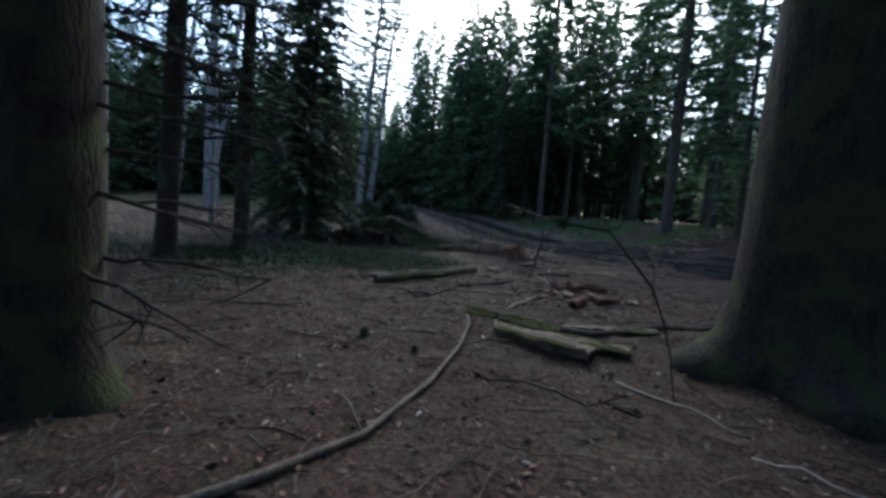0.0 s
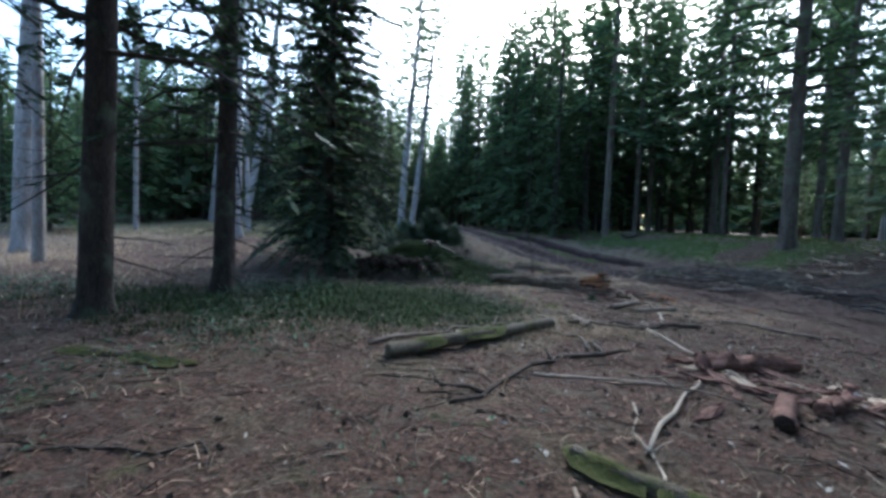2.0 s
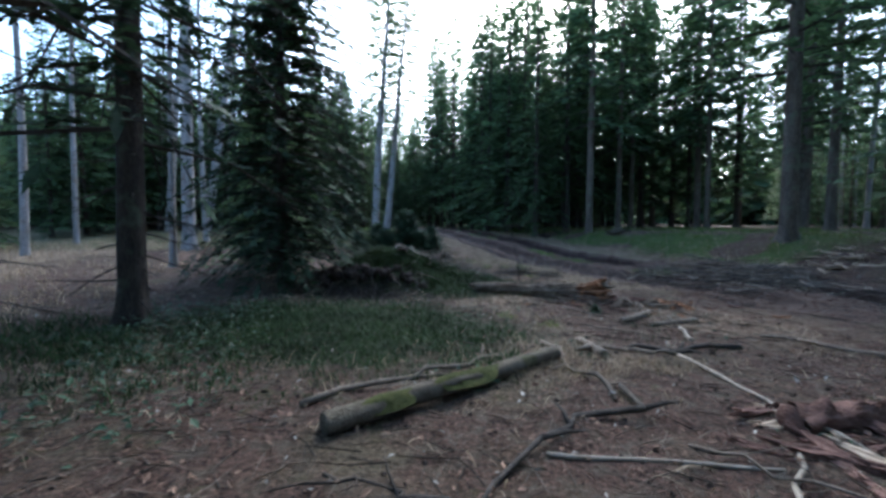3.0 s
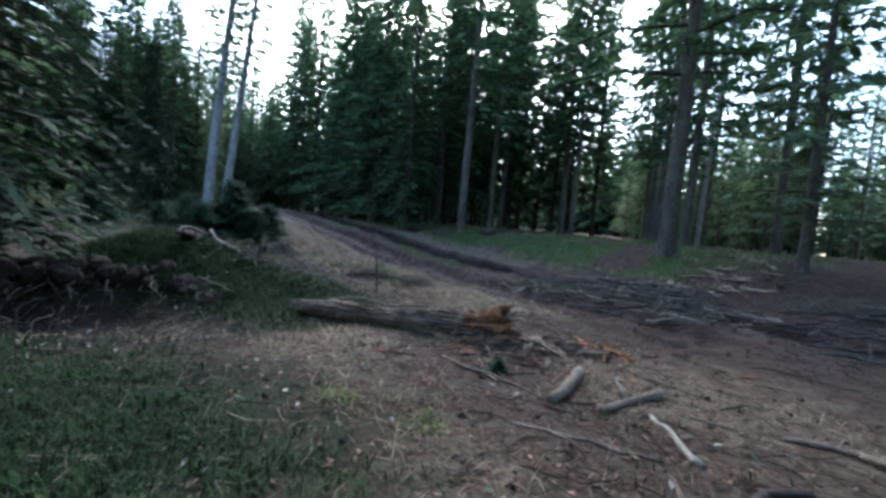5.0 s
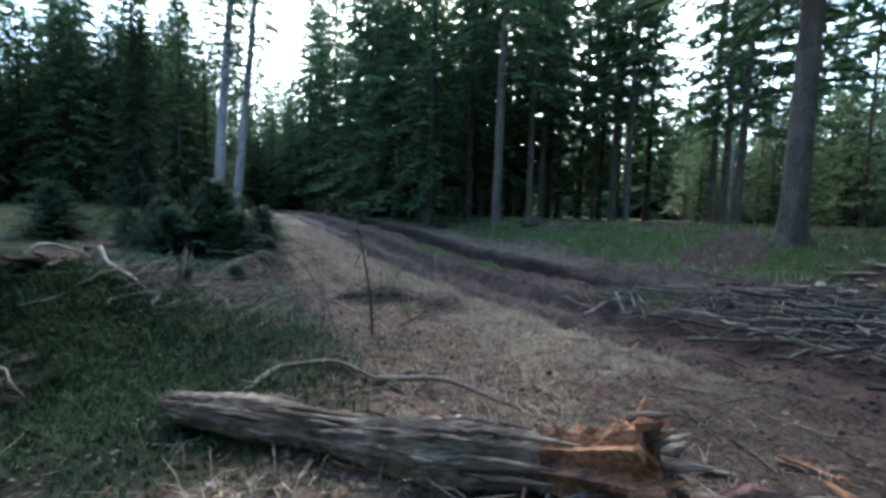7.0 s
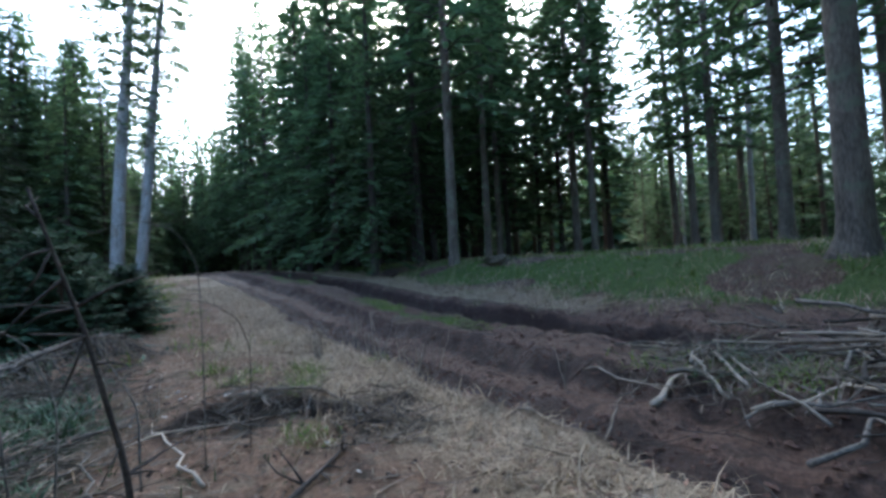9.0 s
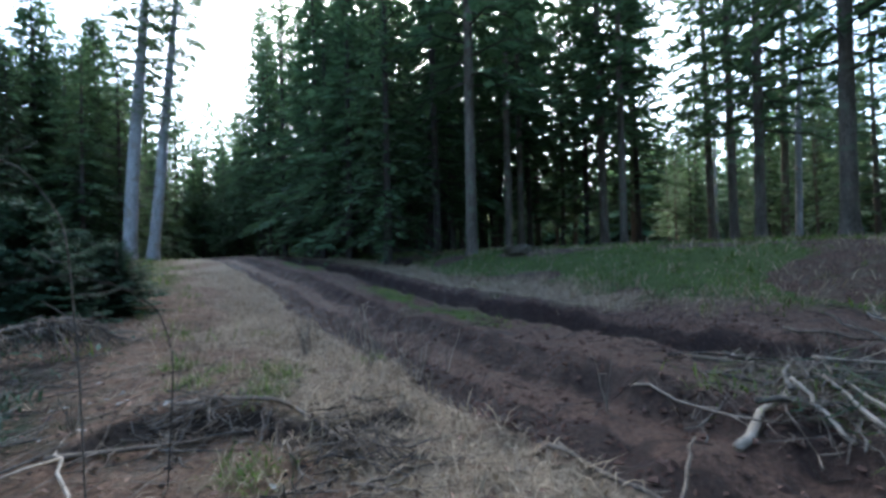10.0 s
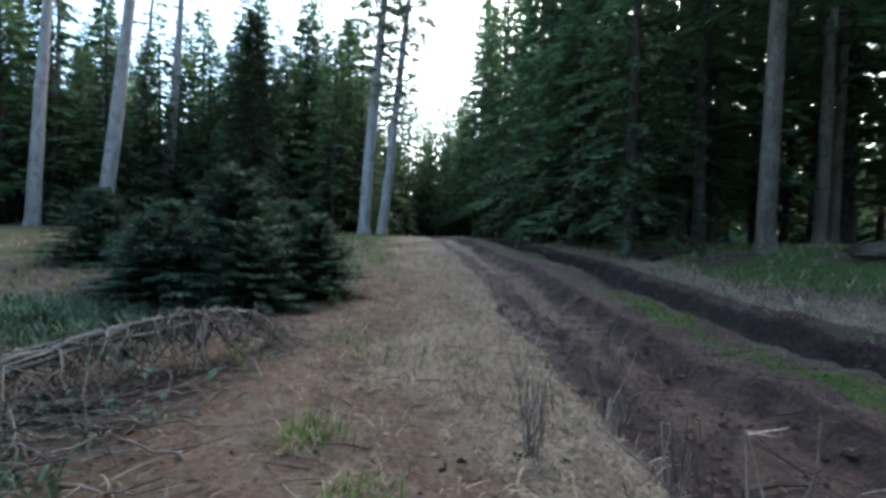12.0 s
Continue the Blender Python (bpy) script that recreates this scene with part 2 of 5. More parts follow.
def masks(x, y):
    """Shares of mud, straw, green and moss at a place, and the depth of the ruts."""
    u, v = to_uv(x, y)
    u = u + bend(v)
    e = wave(W_EDGE, x, y)
    eu = u + 0.08 * e + 0.04 * wave(W_FINE, x, y)
    on = ss(9.0, 13.0, v + 0.5 * e)
    left = ss(9.33, 9.43, eu) * (1 - ss(10.4, 10.85, eu))
    right = ss(11.78, 11.96, eu) * (1 - ss(12.85, 13.0, eu))
    churn = ss(9.4, 10.2, eu) * (1 - ss(13.6, 14.6, eu)) * ss(9.5, 11.5, v) * (1 - ss(17.5, 20.5, v + e))
    rut = on * (left * 0.13 + right * 0.34 - 0.045 * ss(9.95, 10.08, eu) * (1 - ss(10.15, 10.3, eu)) - 0.13 * ss(10.4, 10.8, eu) * (1 - ss(11.7, 11.95, eu))) * (0.45 + 0.55 * ss(13, 17, v))
    strip = on * ss(9.15, 9.35, eu) * (1 - ss(13.1, 13.35, eu))
    mud = np.clip(np.maximum(on * np.maximum(left, right), churn) + strip * 0.3 * (wave(W_MID, x + 7, y) > 0.1), 0, 1)
    straw = np.clip((0.2 * ss(5.6, 7.2, u + 0.5 * e) + 0.75 * ss(7.5, 8.6, u + 0.9 * e)) * (1 - ss(9.2, 9.4, eu)) * ss(13, 15.5, v + e) + 0.8 * ss(13.1, 13.4, eu) * (1 - ss(13.9, 15.0, u + 0.6 * e)) * ss(14, 17, v), 0, 1)
    straw = np.maximum(straw, 0.42 * ss(8.0, 10.5, v) * (1 - ss(4.8, 6.0, np.abs(u - 4.5) + 0.4 * e)) * (1 - ss(13.5, 16, v)) * ss(-0.4, 0.5, wave(W_MID, x, y + 3)))
    straw = np.maximum(straw, 0.6 * (1 - ss(-9.0, -4.0, u + 2 * e)) * ss(4, 9, v))
    green = ss(13.5, 14.5, u + 0.6 * e) * ss(12, 17, v) * (1 - 0.75 * ss(20, 26, u)) * (0.55 + 0.45 * np.sign(wave(W_MID, x + 3, y + 9) + 0.35))
    green = np.maximum(green, 0.95 * bump_at(x, y, -2.2, 16.4, 2.3, 1.7))
    green = np.maximum(green, 0.85 * bump_at(x, y, -1.2, 12.2, 2.2, 1.0) * ss(-0.25, 0.45, wave(W_MID, x * 0.7 + 4, y * 0.7 + 1)))
    green = np.maximum(green, 0.95 * bump_at(x, y, -0.9, 15.2, 1.0, 0.8))
    green = np.maximum(green, 0.75 * on * ss(11.0, 11.2, eu) * (1 - ss(11.5, 11.7, eu)) * ss(-0.2, 0.4, wave(W_MID, x + 2, y + 5)) * ss(17, 19, v))
    green = np.maximum(green, 0.45 * (1 - ss(7.0, 8.0, u + 0.3 * e)) * ss(25.5, 28, v) * (1 - ss(42, 48, v)))
    green = np.clip(green, 0, 1) * (1 - mud)
    # bare soil; also painted shade under the branch heaps and on the bank
    soil = np.clip(1.3 * bump_at(x, y, -3.0, 14.5, 1.8, 0.95) + bump_at(x, y, -1.5, 14.3, 0.8, 0.5) + 0.75 * bump_at(x, y, -1.3, 18.6, 1.3, 1.1) + 0.8 * bump_at(x, y, -2.1, 21.3, 0.8, 1.3) + 0.35 * bump_at(u, v, 8.45, 17.1, 0.35, 0.3) + 0.3 * bump_at(u, v, 7.6, 18.0, 0.5, 0.16) + 0.65 * bump_at(u, v, 7.95, 16.5, 0.12, 0.5) + 0.95 * scarp(x, y)[1], 0, 1)
    rust = ss(3.8, 6.0, u + 0.6 * e) * (1 - ss(8.2, 9.0, u + 0.4 * e)) * ss(12.5, 15, v + e)
    rust = np.maximum(rust, 0.8 * bump_at(u, v, 8.2, 10.5, 1.6, 1.6))
    # moist earth on the near rut's floor; painted shade on walls and far bank
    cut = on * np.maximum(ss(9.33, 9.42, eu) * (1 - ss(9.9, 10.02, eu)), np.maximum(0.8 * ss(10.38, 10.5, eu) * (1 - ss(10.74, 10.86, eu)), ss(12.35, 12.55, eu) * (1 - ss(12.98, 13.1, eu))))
    # darker mud under the cut branches
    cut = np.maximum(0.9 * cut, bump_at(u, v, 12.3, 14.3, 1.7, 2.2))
    return mud, straw, green, soil, rust, rut, strip, cut


def height(x, y):
    x, y = np.asarray(x, float), np.asarray(y, float)
    u, v = to_uv(x, y)
    u = u + bend(v)
    k = ss(12.6, 17.2, u)
    far = ss(20, 42, v)
    z = 0.02 + 1.05 * k * ss(2, 14, v) + 0.02 * np.clip(u - 17, 0, 12) * ss(2, 14, v) + 0.93 * far * (1 - k)
    mud, straw, green, soil, rust, rut, strip, cut = masks(x, y)
    near = 1 - ss(30, 60, np.hypot(x, y - 15))
    z = z + 0.06 * wave(W_BIG, x, y) * ss(2, 8, np.hypot(x, y - 14) * 0.5) + near * (0.018 + 0.02 * mud) * wave(W_MID, x, y) + near * 0.015 * wave(W_FINE, x, y)
    z = z - rut + 0.02 * ss(8.0, 9.1, u) * (1 - ss(9.25, 9.45, u)) * ss(12, 16, v) + 0.12 * ss(12.95, 13.15, u) * (1 - ss(13.5, 14.6, u)) * ss(14, 17, v)
    z = z + mud * near * 0.022 * np.sin(v * 9 + 2 * wave(W_EDGE, x, y)) * ss(9.4, 9.8, u) + strip * near * (0.048 * wave(W_MID, x * 1.7, y * 1.7) + 0.036 * np.abs(wave(W_FINE, x * 0.8 + 3, y * 0.8)))
    z = z + 0.78 * bump_at(x, y, -2.75, 16.8, 1.5, 1.2) + 0.18 * bump_at(x, y, -1.2, 17.2, 1.2, 0.8) - 0.3 * bump_at(x, y, -3.0, 14.7, 1.5, 0.6)
    z = z - 0.13 * ss(14, 17, v) * (1 - ss(22, 28, v)) * (1 - ss(12.5, 14.5, u)) * ss(3.0, 5.0, u)
    z = z + 0.11 * scarp(x, y)[0]
    z = z + 0.2 * bump_at(x, y, 4.1, 5.6, 1.2, 1.2)
    return z


def gz(x, y):
    return float(height(np.array([x]), np.array([y]))[0])


# ---- the ground: one sheet to the horizon ----
def ground_material():
    m = bpy.data.materials.new("forest floor")
    m.use_nodes = True
    t = m.node_tree
    b = t.nodes["Principled BSDF"]
    co = t.nodes.new("ShaderNodeTexCoord")

    def noise_node(scale, detail=6, rough=0.6):
        n = t.nodes.new("ShaderNodeTexNoise")
        n.inputs["Scale"].default_value, n.inputs["Detail"].default_value, n.inputs["Roughness"].default_value = scale, detail, rough
        t.links.new(co.outputs["Object"], n.inputs["Vector"])
        return n.outputs[0]

    def two(fac, a, b_, low=0.35, high=0.65):
        r = t.nodes.new("ShaderNodeMapRange")
        r.inputs["From Min"].default_value, r.inputs["From Max"].default_value = low, high
        t.links.new(fac, r.inputs["Value"])
        x = t.nodes.new("ShaderNodeMix")
        x.data_type = "RGBA"
        for s, c in (("A", a), ("B", b_)):
            if isinstance(c, tuple):
                x.inputs[s].default_value = (*c, 1)
            else:
                t.links.new(c, x.inputs[s])
        t.links.new(r.outputs[0], x.inputs["Factor"])
        return x.outputs["Result"]

    def layer(name, under, over, grain):
        at = t.nodes.new("ShaderNodeAttribute")
        at.attribute_name = name
        ad = t.nodes.new("ShaderNodeMath")
        ad.operation = "MULTIPLY_ADD"
        t.links.new(grain, ad.inputs[0])
        ad.inputs[1].default_value = 1.1
        t.links.new(at.outputs["Fac"], ad.inputs[2])
        return two(ad.outputs[0], under, over, 0.8, 1.3), at.outputs["Fac"]

    n_big, n_mid, n_fine, n_grit = noise_node(0.8), noise_node(5.0), noise_node(26.0, 8, 0.7), noise_node(90.0, 4, 0.7)
    litter = two(n_fine, (0.03, 0.016, 0.012), (0.215, 0.125, 0.09), 0.38, 0.64)
    litter = two(n_mid, litter, two(n_grit, (0.08, 0.06, 0.043), (0.21, 0.165, 0.12)), 0.5, 0.66)
    litter = two(n_big, litter, two(n_fine, (0.06, 0.046, 0.028), (0.24, 0.185, 0.115)), 0.5, 0.68)
    litter = two(noise_node(2.1), litter, two(n_fine, (0.05, 0.05, 0.02), (0.14, 0.13, 0.05)), 0.6, 0.72)
    straw = two(n_fine, (0.15, 0.105, 0.07), (0.54, 0.42, 0.29), 0.34, 0.64)
    straw = two(n_mid, straw, two(n_grit, (0.2, 0.125, 0.08), (0.38, 0.25, 0.165)), 0.5, 0.75)
    rust = two(n_fine, (0.1, 0.06, 0.04), (0.36, 0.22, 0.14), 0.3, 0.7)
    rust = two(n_mid, rust, two(n_grit, (0.2, 0.15, 0.10), (0.4, 0.32, 0.23)), 0.5, 0.72)
    green = two(n_fine, (0.035, 0.06, 0.014), (0.14, 0.19, 0.05), 0.3, 0.7)
    green = two(n_mid, green, straw, 0.6, 0.8)
    mud = two(n_fine, (0.06, 0.033, 0.024), (0.235, 0.135, 0.095), 0.34, 0.68)
    mud = two(n_mid, mud, two(n_grit, (0.03, 0.019, 0.016), (0.09, 0.056, 0.044)), 0.54, 0.68)
    soil = two(n_fine, (0.02, 0.014, 0.011), (0.06, 0.042, 0.03))
    c, _ = layer("rust", litter, rust, n_mid)
    c, _ = layer("straw", c, straw, n_mid)
    c, _ = layer("green", c, green, n_mid)
    # dark green ground, its colour also holding the spruces' shade
    c, _ = layer("shaded_turf", c, two(n_fine, (0.014, 0.02, 0.008), (0.055, 0.062, 0.025), 0.3, 0.7), n_mid)
    # soil colour, which also holds the shade of heaps and bank
    c, _ = layer("soil", c, soil, n_mid)
    c, mudf = layer("mud", c, mud, n_mid)
    # dark earth: wet rut floor, and shade put into the wall colour
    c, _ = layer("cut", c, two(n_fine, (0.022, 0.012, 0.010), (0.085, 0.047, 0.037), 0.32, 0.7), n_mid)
    t.links.new(c, b.inputs["Base Color"])
    r = t.nodes.new("ShaderNodeMath")
    r.operation = "MULTIPLY_ADD"
    r.inputs[1].default_value, r.inputs[2].default_value = -0.35, 0.95
    t.links.new(mudf, r.inputs[0])
    t.links.new(r.outputs[0], b.inputs["Roughness"])
    b.inputs["Specular IOR Level"].default_value = 0.3
    s = t.nodes.new("ShaderNodeMath")
    s.operation = "ADD"
    t.links.new(n_fine, s.inputs[0])
    t.links.new(n_grit, s.inputs[1])
    lumps = t.nodes.new("ShaderNodeMath")
    lumps.operation, lumps.inputs[1].default_value = "MULTIPLY_ADD", 2.0
    t.links.new(noise_node(11.0, 5, 0.6), lumps.inputs[0])
    t.links.new(s.outputs[0], lumps.inputs[2])
    bp = t.nodes.new("ShaderNodeBump")
    bp.inputs["Strength"].default_value, bp.inputs["Distance"].default_value = 1.0, 0.045
    t.links.new(lumps.outputs[0], bp.inputs["Height"])
    t.links.new(bp.outputs[0], b.inputs["Normal"])
    return m


def axis(fine_low, fine_high, step, low, high, grow=1.16):
    mid = list(np.arange(fine_low, fine_high, step))
    out, d = [mid[-1] + step], step
    while out[-1] < high:
        d *= grow
        out.append(out[-1] + d)
    back, d = [mid[0] - step], step
    while back[-1] > low:
        d *= grow
        back.append(back[-1] - d)
    return np.array(back[::-1] + mid + out)


us, vs = axis(-5.0, 16.0, 0.085, -420, 420), axis(1.0, 34.0, 0.10, -420, 420)
us = np.sort(np.concatenate([us, us[(us > 8.9) & (us < 13.5)] + 0.0425]))
gu, gv = np.meshgrid(us, vs)
gx, gy = to_xy(gu.ravel(), gv.ravel())
gzs = height(gx, gy)
nu = len(us)
me = bpy.data.meshes.new("ground")
idx = (np.arange(len(vs) - 1)[:, None] * nu + np.arange(nu - 1)[None]).ravel()
me.from_pydata(np.stack([gx, gy, gzs], 1).tolist(), [], np.stack([idx, idx + 1, idx + nu + 1, idx + nu], 1).tolist())
me.polygons.foreach_set("use_smooth", np.full(len(me.polygons), True))
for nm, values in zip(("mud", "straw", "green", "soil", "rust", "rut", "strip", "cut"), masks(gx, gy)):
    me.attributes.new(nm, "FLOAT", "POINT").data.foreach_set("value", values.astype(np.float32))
# dark turf; left of the walk it also carries painted tree shade
shaded_turf = np.maximum(np.maximum(bump_at(gx, gy, -2.2, 16.4, 2.6, 1.9), bump_at(gx, gy, -0.9, 15.2, 1.1, 0.9)), np.maximum(1.5 * bump_at(gx, gy, -2.4, 11.9, 2.8, 1.7), 0.95 * bump_at(gx, gy, -1.1, 19.3, 0.75, 1.4)))
me.attributes.new("shaded_turf", "FLOAT", "POINT").data.foreach_set("value", shaded_turf.astype(np.float32))
me.materials.append(ground_material())
ground = tagged(new("ground", me), "brown forest floor with straw, grass and two muddy wheel ruts", "ground", kind="structure")


# ---- trees ----
def trunk_geo(h, r, rnd, sides=12, flare=0.5, bend=0.0, rings=14, rough=0.05, top=0.03):
    g = Geo()
    s = np.concatenate([[-0.25, 0.0, 0.12, 0.3, 0.6], np.linspace(1.2, h, rings)])
    rad = r * (1 - (np.clip(s, 0, h) / h)) ** 0.75 * (1 - top) + 0.02 + r * flare * np.exp(-np.clip(s, 0, 9) / 0.22)
    ph = rnd.uniform(0, 6.28)
    pts = np.stack([bend * np.sin(s / h * 3 + ph) * (s / h), bend * np.cos(s / h * 2.3 + ph) * (s / h), s], 1)
    pts -= pts[1] * [1, 1, 0]
    tube(g, pts, rad, sides, 0, rough, rnd)
    lobes = g.v[-1].reshape(len(s), sides, 3)
    low = np.exp(-np.clip(s, 0, 9) / 0.3)[:, None, None]
    ang = np.arange(sides)[None, :, None] * 2 * math.pi / sides
    lobes[...] = pts[:, None] + (lobes - pts[:, None]) * (1 + low * 0.28 * np.sin(ang * 4 + ph))
    return g


def crown_geo(h, base, reach, rnd, branches=110, twigs=13, droop=0.45, rise=0.1, power=0.85, size=0.55, fill=1.0, bare=0.12, shape="spruce"):
    """Whorled boughs, each a sprig of many flat pointed shoots."""
    g = Geo()
    pos, faces = [], []
    for i in range(branches):
        q = (i + rnd.random()) / branches
        z = base + (h - base) * q ** 0.9
        if shape == "spruce":
            length = reach * ((1 - q) ** power) * rnd.uniform(0.65, 1.1) + 0.25
        else:
            length = reach * math.sin(math.pi * (0.12 + 0.8 * q)) * rnd.uniform(0.5, 1.1) + 0.2
        a = i * 2.399 + rnd.normal(0, 0.35)
        out = np.array([math.cos(a), math.sin(a), 0])
        tan = np.array([-math.sin(a), math.cos(a), 0])
        d, up = droop * rnd.uniform(0.6, 1.3) * (1 - 0.7 * q), rise * rnd.uniform(0.5, 1.5) + 0.5 * q ** 2
        n = max(4, int(twigs * (0.4 + length / reach)))

        def at(s):
            return np.array([0, 0, z]) + out * (length * s) + np.array([0, 0, length * (up * s - d * s * s)])

        if rnd.random() < fill:
            tube(g, [at(0), at(0.5), at(1.0)], [0.012 + 0.010 * length, 0.008 + 0.006 * length, 0.004], 3, 1, caps=False)
        for j in range(n):
            s = bare + (1 - bare) * (j + rnd.random()) / n
            p = at(s)
            for sgn in (-1, 1):
                if rnd.random() > fill:
                    continue
                l = size * (1.15 - 0.65 * s) * rnd.uniform(0.6, 1.35) * (0.55 + 0.45 * length / reach)
                w = l * rnd.uniform(0.11, 0.2)
                w1 = rnd.uniform(0.45, 1.1)
                dirn = out * rnd.uniform(0.35, 0.95) + tan * sgn * w1 + np.array([0, 0, rnd.uniform(-0.55, 0.12)])
                dirn /= np.linalg.norm(dirn)
                side = np.cross(dirn, np.array([rnd.normal(0, 0.5), rnd.normal(0, 0.5), 1.0]))
                side *= w / (np.linalg.norm(side) + 1e-6)
                k = len(pos)
                pos += [p, p + dirn * l * 0.45 + side, p + dirn * l, p + dirn * l * 0.45 - side]
                faces.append((k, k + 1, k + 2, k + 3))
        k = len(pos)
        p, e = at(0.9), at(1.0) + out * 0.25 * size
        pos += [p, (p + e) / 2 + tan * 0.06, e, (p + e) / 2 - tan * 0.06]
        faces.append((k, k + 1, k + 2, k + 3))
    g.add(pos, faces, 0)
    return g


def dead_geo(low, high, count, reach, rnd, radius=0.2):
    """Bare dead lower branches with side twigs."""
    g = Geo()
    for i in range(count):
        z = low + (high - low) * (i + rnd.random()) / count
        a = rnd.uniform(0, 6.28)
        out = np.array([math.cos(a), math.sin(a), 0])
        l = reach * rnd.uniform(0.35, 1.0)
        p = crooked(out * radius * 0.6 + [0, 0, z], out * l + [0, 0, z - l * rnd.uniform(0.0, 0.45)], rnd, 5, 0.03)
        tube(g, p, np.linspace(0.016, 0.004, 5), 4, 0, caps=False)
        for k in range(rnd.randint(2, 6)):
            c = p[rnd.randint(1, 4)]
            e = c + (out * rnd.uniform(0.2, 0.6) + np.array([rnd.normal(0, 0.4), rnd.normal(0, 0.4), rnd.uniform(-0.5, 0.1)])) * l * 0.4
            tube(g, [c, (c + e) / 2 + rnd.normal(0, 0.02, 3), e], [0.006, 0.005, 0.002], 3, 0, caps=False)
    return g


def make_tree(name, label, category, seed, h, r, base, reach, bark, needles, dead=(), crown={}, trunk={}):
    rnd = np.random.RandomState(seed)
    t = thing(name, label, category)
    part("trunk", trunk_geo(h, r, rnd, **trunk), bark, t)
    part("crown", crown_geo(h, base, reach, rnd, **crown), [needles, DARK_TWIG], t, smooth=False)
    if dead:
        tagged(part("dead_wood", dead_geo(*dead, rnd, r), DARK_TWIG, t, "bare dead lower branches"), kind="stuff")
    return t


KINDS = {}


def plant(kind, x, y, turn=0.0, size=1.0, lean=(0.0, 0.0), label="", group=""):
    """Stand a tree of a kind on the ground; lean: degrees to the east and to the north."""
    m = Matrix.LocRotScale((x, y, gz(x, y) - 0.05), Euler((radians(-lean[1]), radians(lean[0]), 0)), (size, size, size)) @ pose(0, 0, 0, 0, 0, turn)
    proto, used = KINDS[kind]
    if used:
        ob = copy_thing(proto, m)
    else:
        ob = proto
        ob.matrix_basis = m
        KINDS[kind] = (proto, True)
    return tagged(ob, label, group=group)


def kind(key, *args, **kw):
    KINDS[key] = (make_tree(*args, **kw), False)


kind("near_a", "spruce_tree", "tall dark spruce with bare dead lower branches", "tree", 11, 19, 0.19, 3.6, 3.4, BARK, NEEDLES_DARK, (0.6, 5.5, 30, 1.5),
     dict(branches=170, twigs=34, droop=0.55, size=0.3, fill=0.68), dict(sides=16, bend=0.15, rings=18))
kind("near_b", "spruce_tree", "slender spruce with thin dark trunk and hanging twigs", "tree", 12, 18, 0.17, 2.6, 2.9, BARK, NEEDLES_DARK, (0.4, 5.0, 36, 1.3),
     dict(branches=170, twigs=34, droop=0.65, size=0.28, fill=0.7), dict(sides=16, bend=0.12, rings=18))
kind("big", "fir_tree", "massive old fir trunk with mossy root flare", "tree", 13, 24, 0.40, 6.0, 4.0, BARK_MOSS, NEEDLES, (),
     dict(branches=120, twigs=18, droop=0.5, size=0.7, fill=0.95), dict(sides=26, flare=0.6, rings=26, rough=0.035))
kind("old_fir", "fir_tree", "massive old fir with moss round its spreading foot", "tree", 27, 24, 0.58, 6.0, 4.2, BARK_MOSS, NEEDLES, (),
     dict(branches=120, twigs=18, droop=0.5, size=0.7, fill=0.95), dict(sides=30, flare=0.5, rings=26, rough=0.035))
kind("fir", "fir_tree", "tall fir with brown bark and high wide crown", "tree", 14, 25, 0.2, 4.4, 3.8, FIR_BARK, NEEDLES, (1.6, 5.0, 14, 0.9),
     dict(branches=150, twigs=26, droop=0.35, size=0.5, fill=0.85), dict(sides=16, flare=0.45, rings=20))
kind("pine", "pine_tree", "tall pine with bare pale grey trunk and thin crown", "tree", 15, 23, 0.29, 8.5, 2.8, PINE_BARK, NEEDLES_PALE, (7.0, 20.0, 40, 1.7),
     dict(branches=44, twigs=12, droop=0.2, rise=0.25, size=0.5, fill=0.6, bare=0.35, shape="round"), dict(sides=14, flare=0.25, bend=0.35, rings=20))
kind("pair_pine", "pine_tree", "pale grey pine with dead twigs and a thin brownish crown", "tree", 25, 23, 0.29, 6.5, 2.0, PINE_BARK, NEEDLES_PALE, (2.6, 20.0, 90, 1.5),
     dict(branches=150, twigs=18, droop=0.25, rise=0.2, size=0.5, fill=0.85, bare=0.25, shape="round"), dict(sides=14, flare=0.25, bend=0.4, rings=20))
kind("pine_thin", "pine_tree", "slim pine with straight pale grey trunk", "tree", 16, 20, 0.15, 10.0, 1.8, PINE_BARK, NEEDLES, (4.0, 12.0, 26, 1.0),
     dict(branches=44, twigs=10, droop=0.2, rise=0.2, size=0.5, fill=0.7, bare=0.3, shape="round"), dict(sides=10, flare=0.2, bend=0.3, rings=14))
kind("skirt", "spruce_tree", "dense spruce with dark boughs down to the ground", "tree", 17, 19, 0.2, 0.9, 3.0, BARK, NEEDLES, (),
     dict(branches=190, twigs=16, droop=0.55, size=0.58, fill=0.9), dict(sides=10, rings=10))
kind("stand_a", "spruce_tree", "dark spruce of the dense stand", "tree", 18, 21, 0.17, 2.4, 3.3, BARK, NEEDLES, (),
     dict(branches=125, twigs=11, droop=0.55, size=0.9, fill=0.8), dict(sides=8, rings=8))
kind("stand_b", "spruce_tree", "dark spruce of the dense stand", "tree", 19, 18, 0.15, 1.6, 3.0, BARK, NEEDLES, (),
     dict(branches=120, twigs=11, droop=0.55, size=0.88, fill=0.9), dict(sides=8, rings=8))
kind("stand_c", "spruce_tree", "tall spruce of the dense stand with bare lower trunk", "tree", 20, 23, 0.18, 5.5, 3.2, FIR_BARK, NEEDLES, (),
     dict(branches=110, twigs=11, droop=0.5, size=0.92, fill=0.78), dict(sides=8, rings=8))
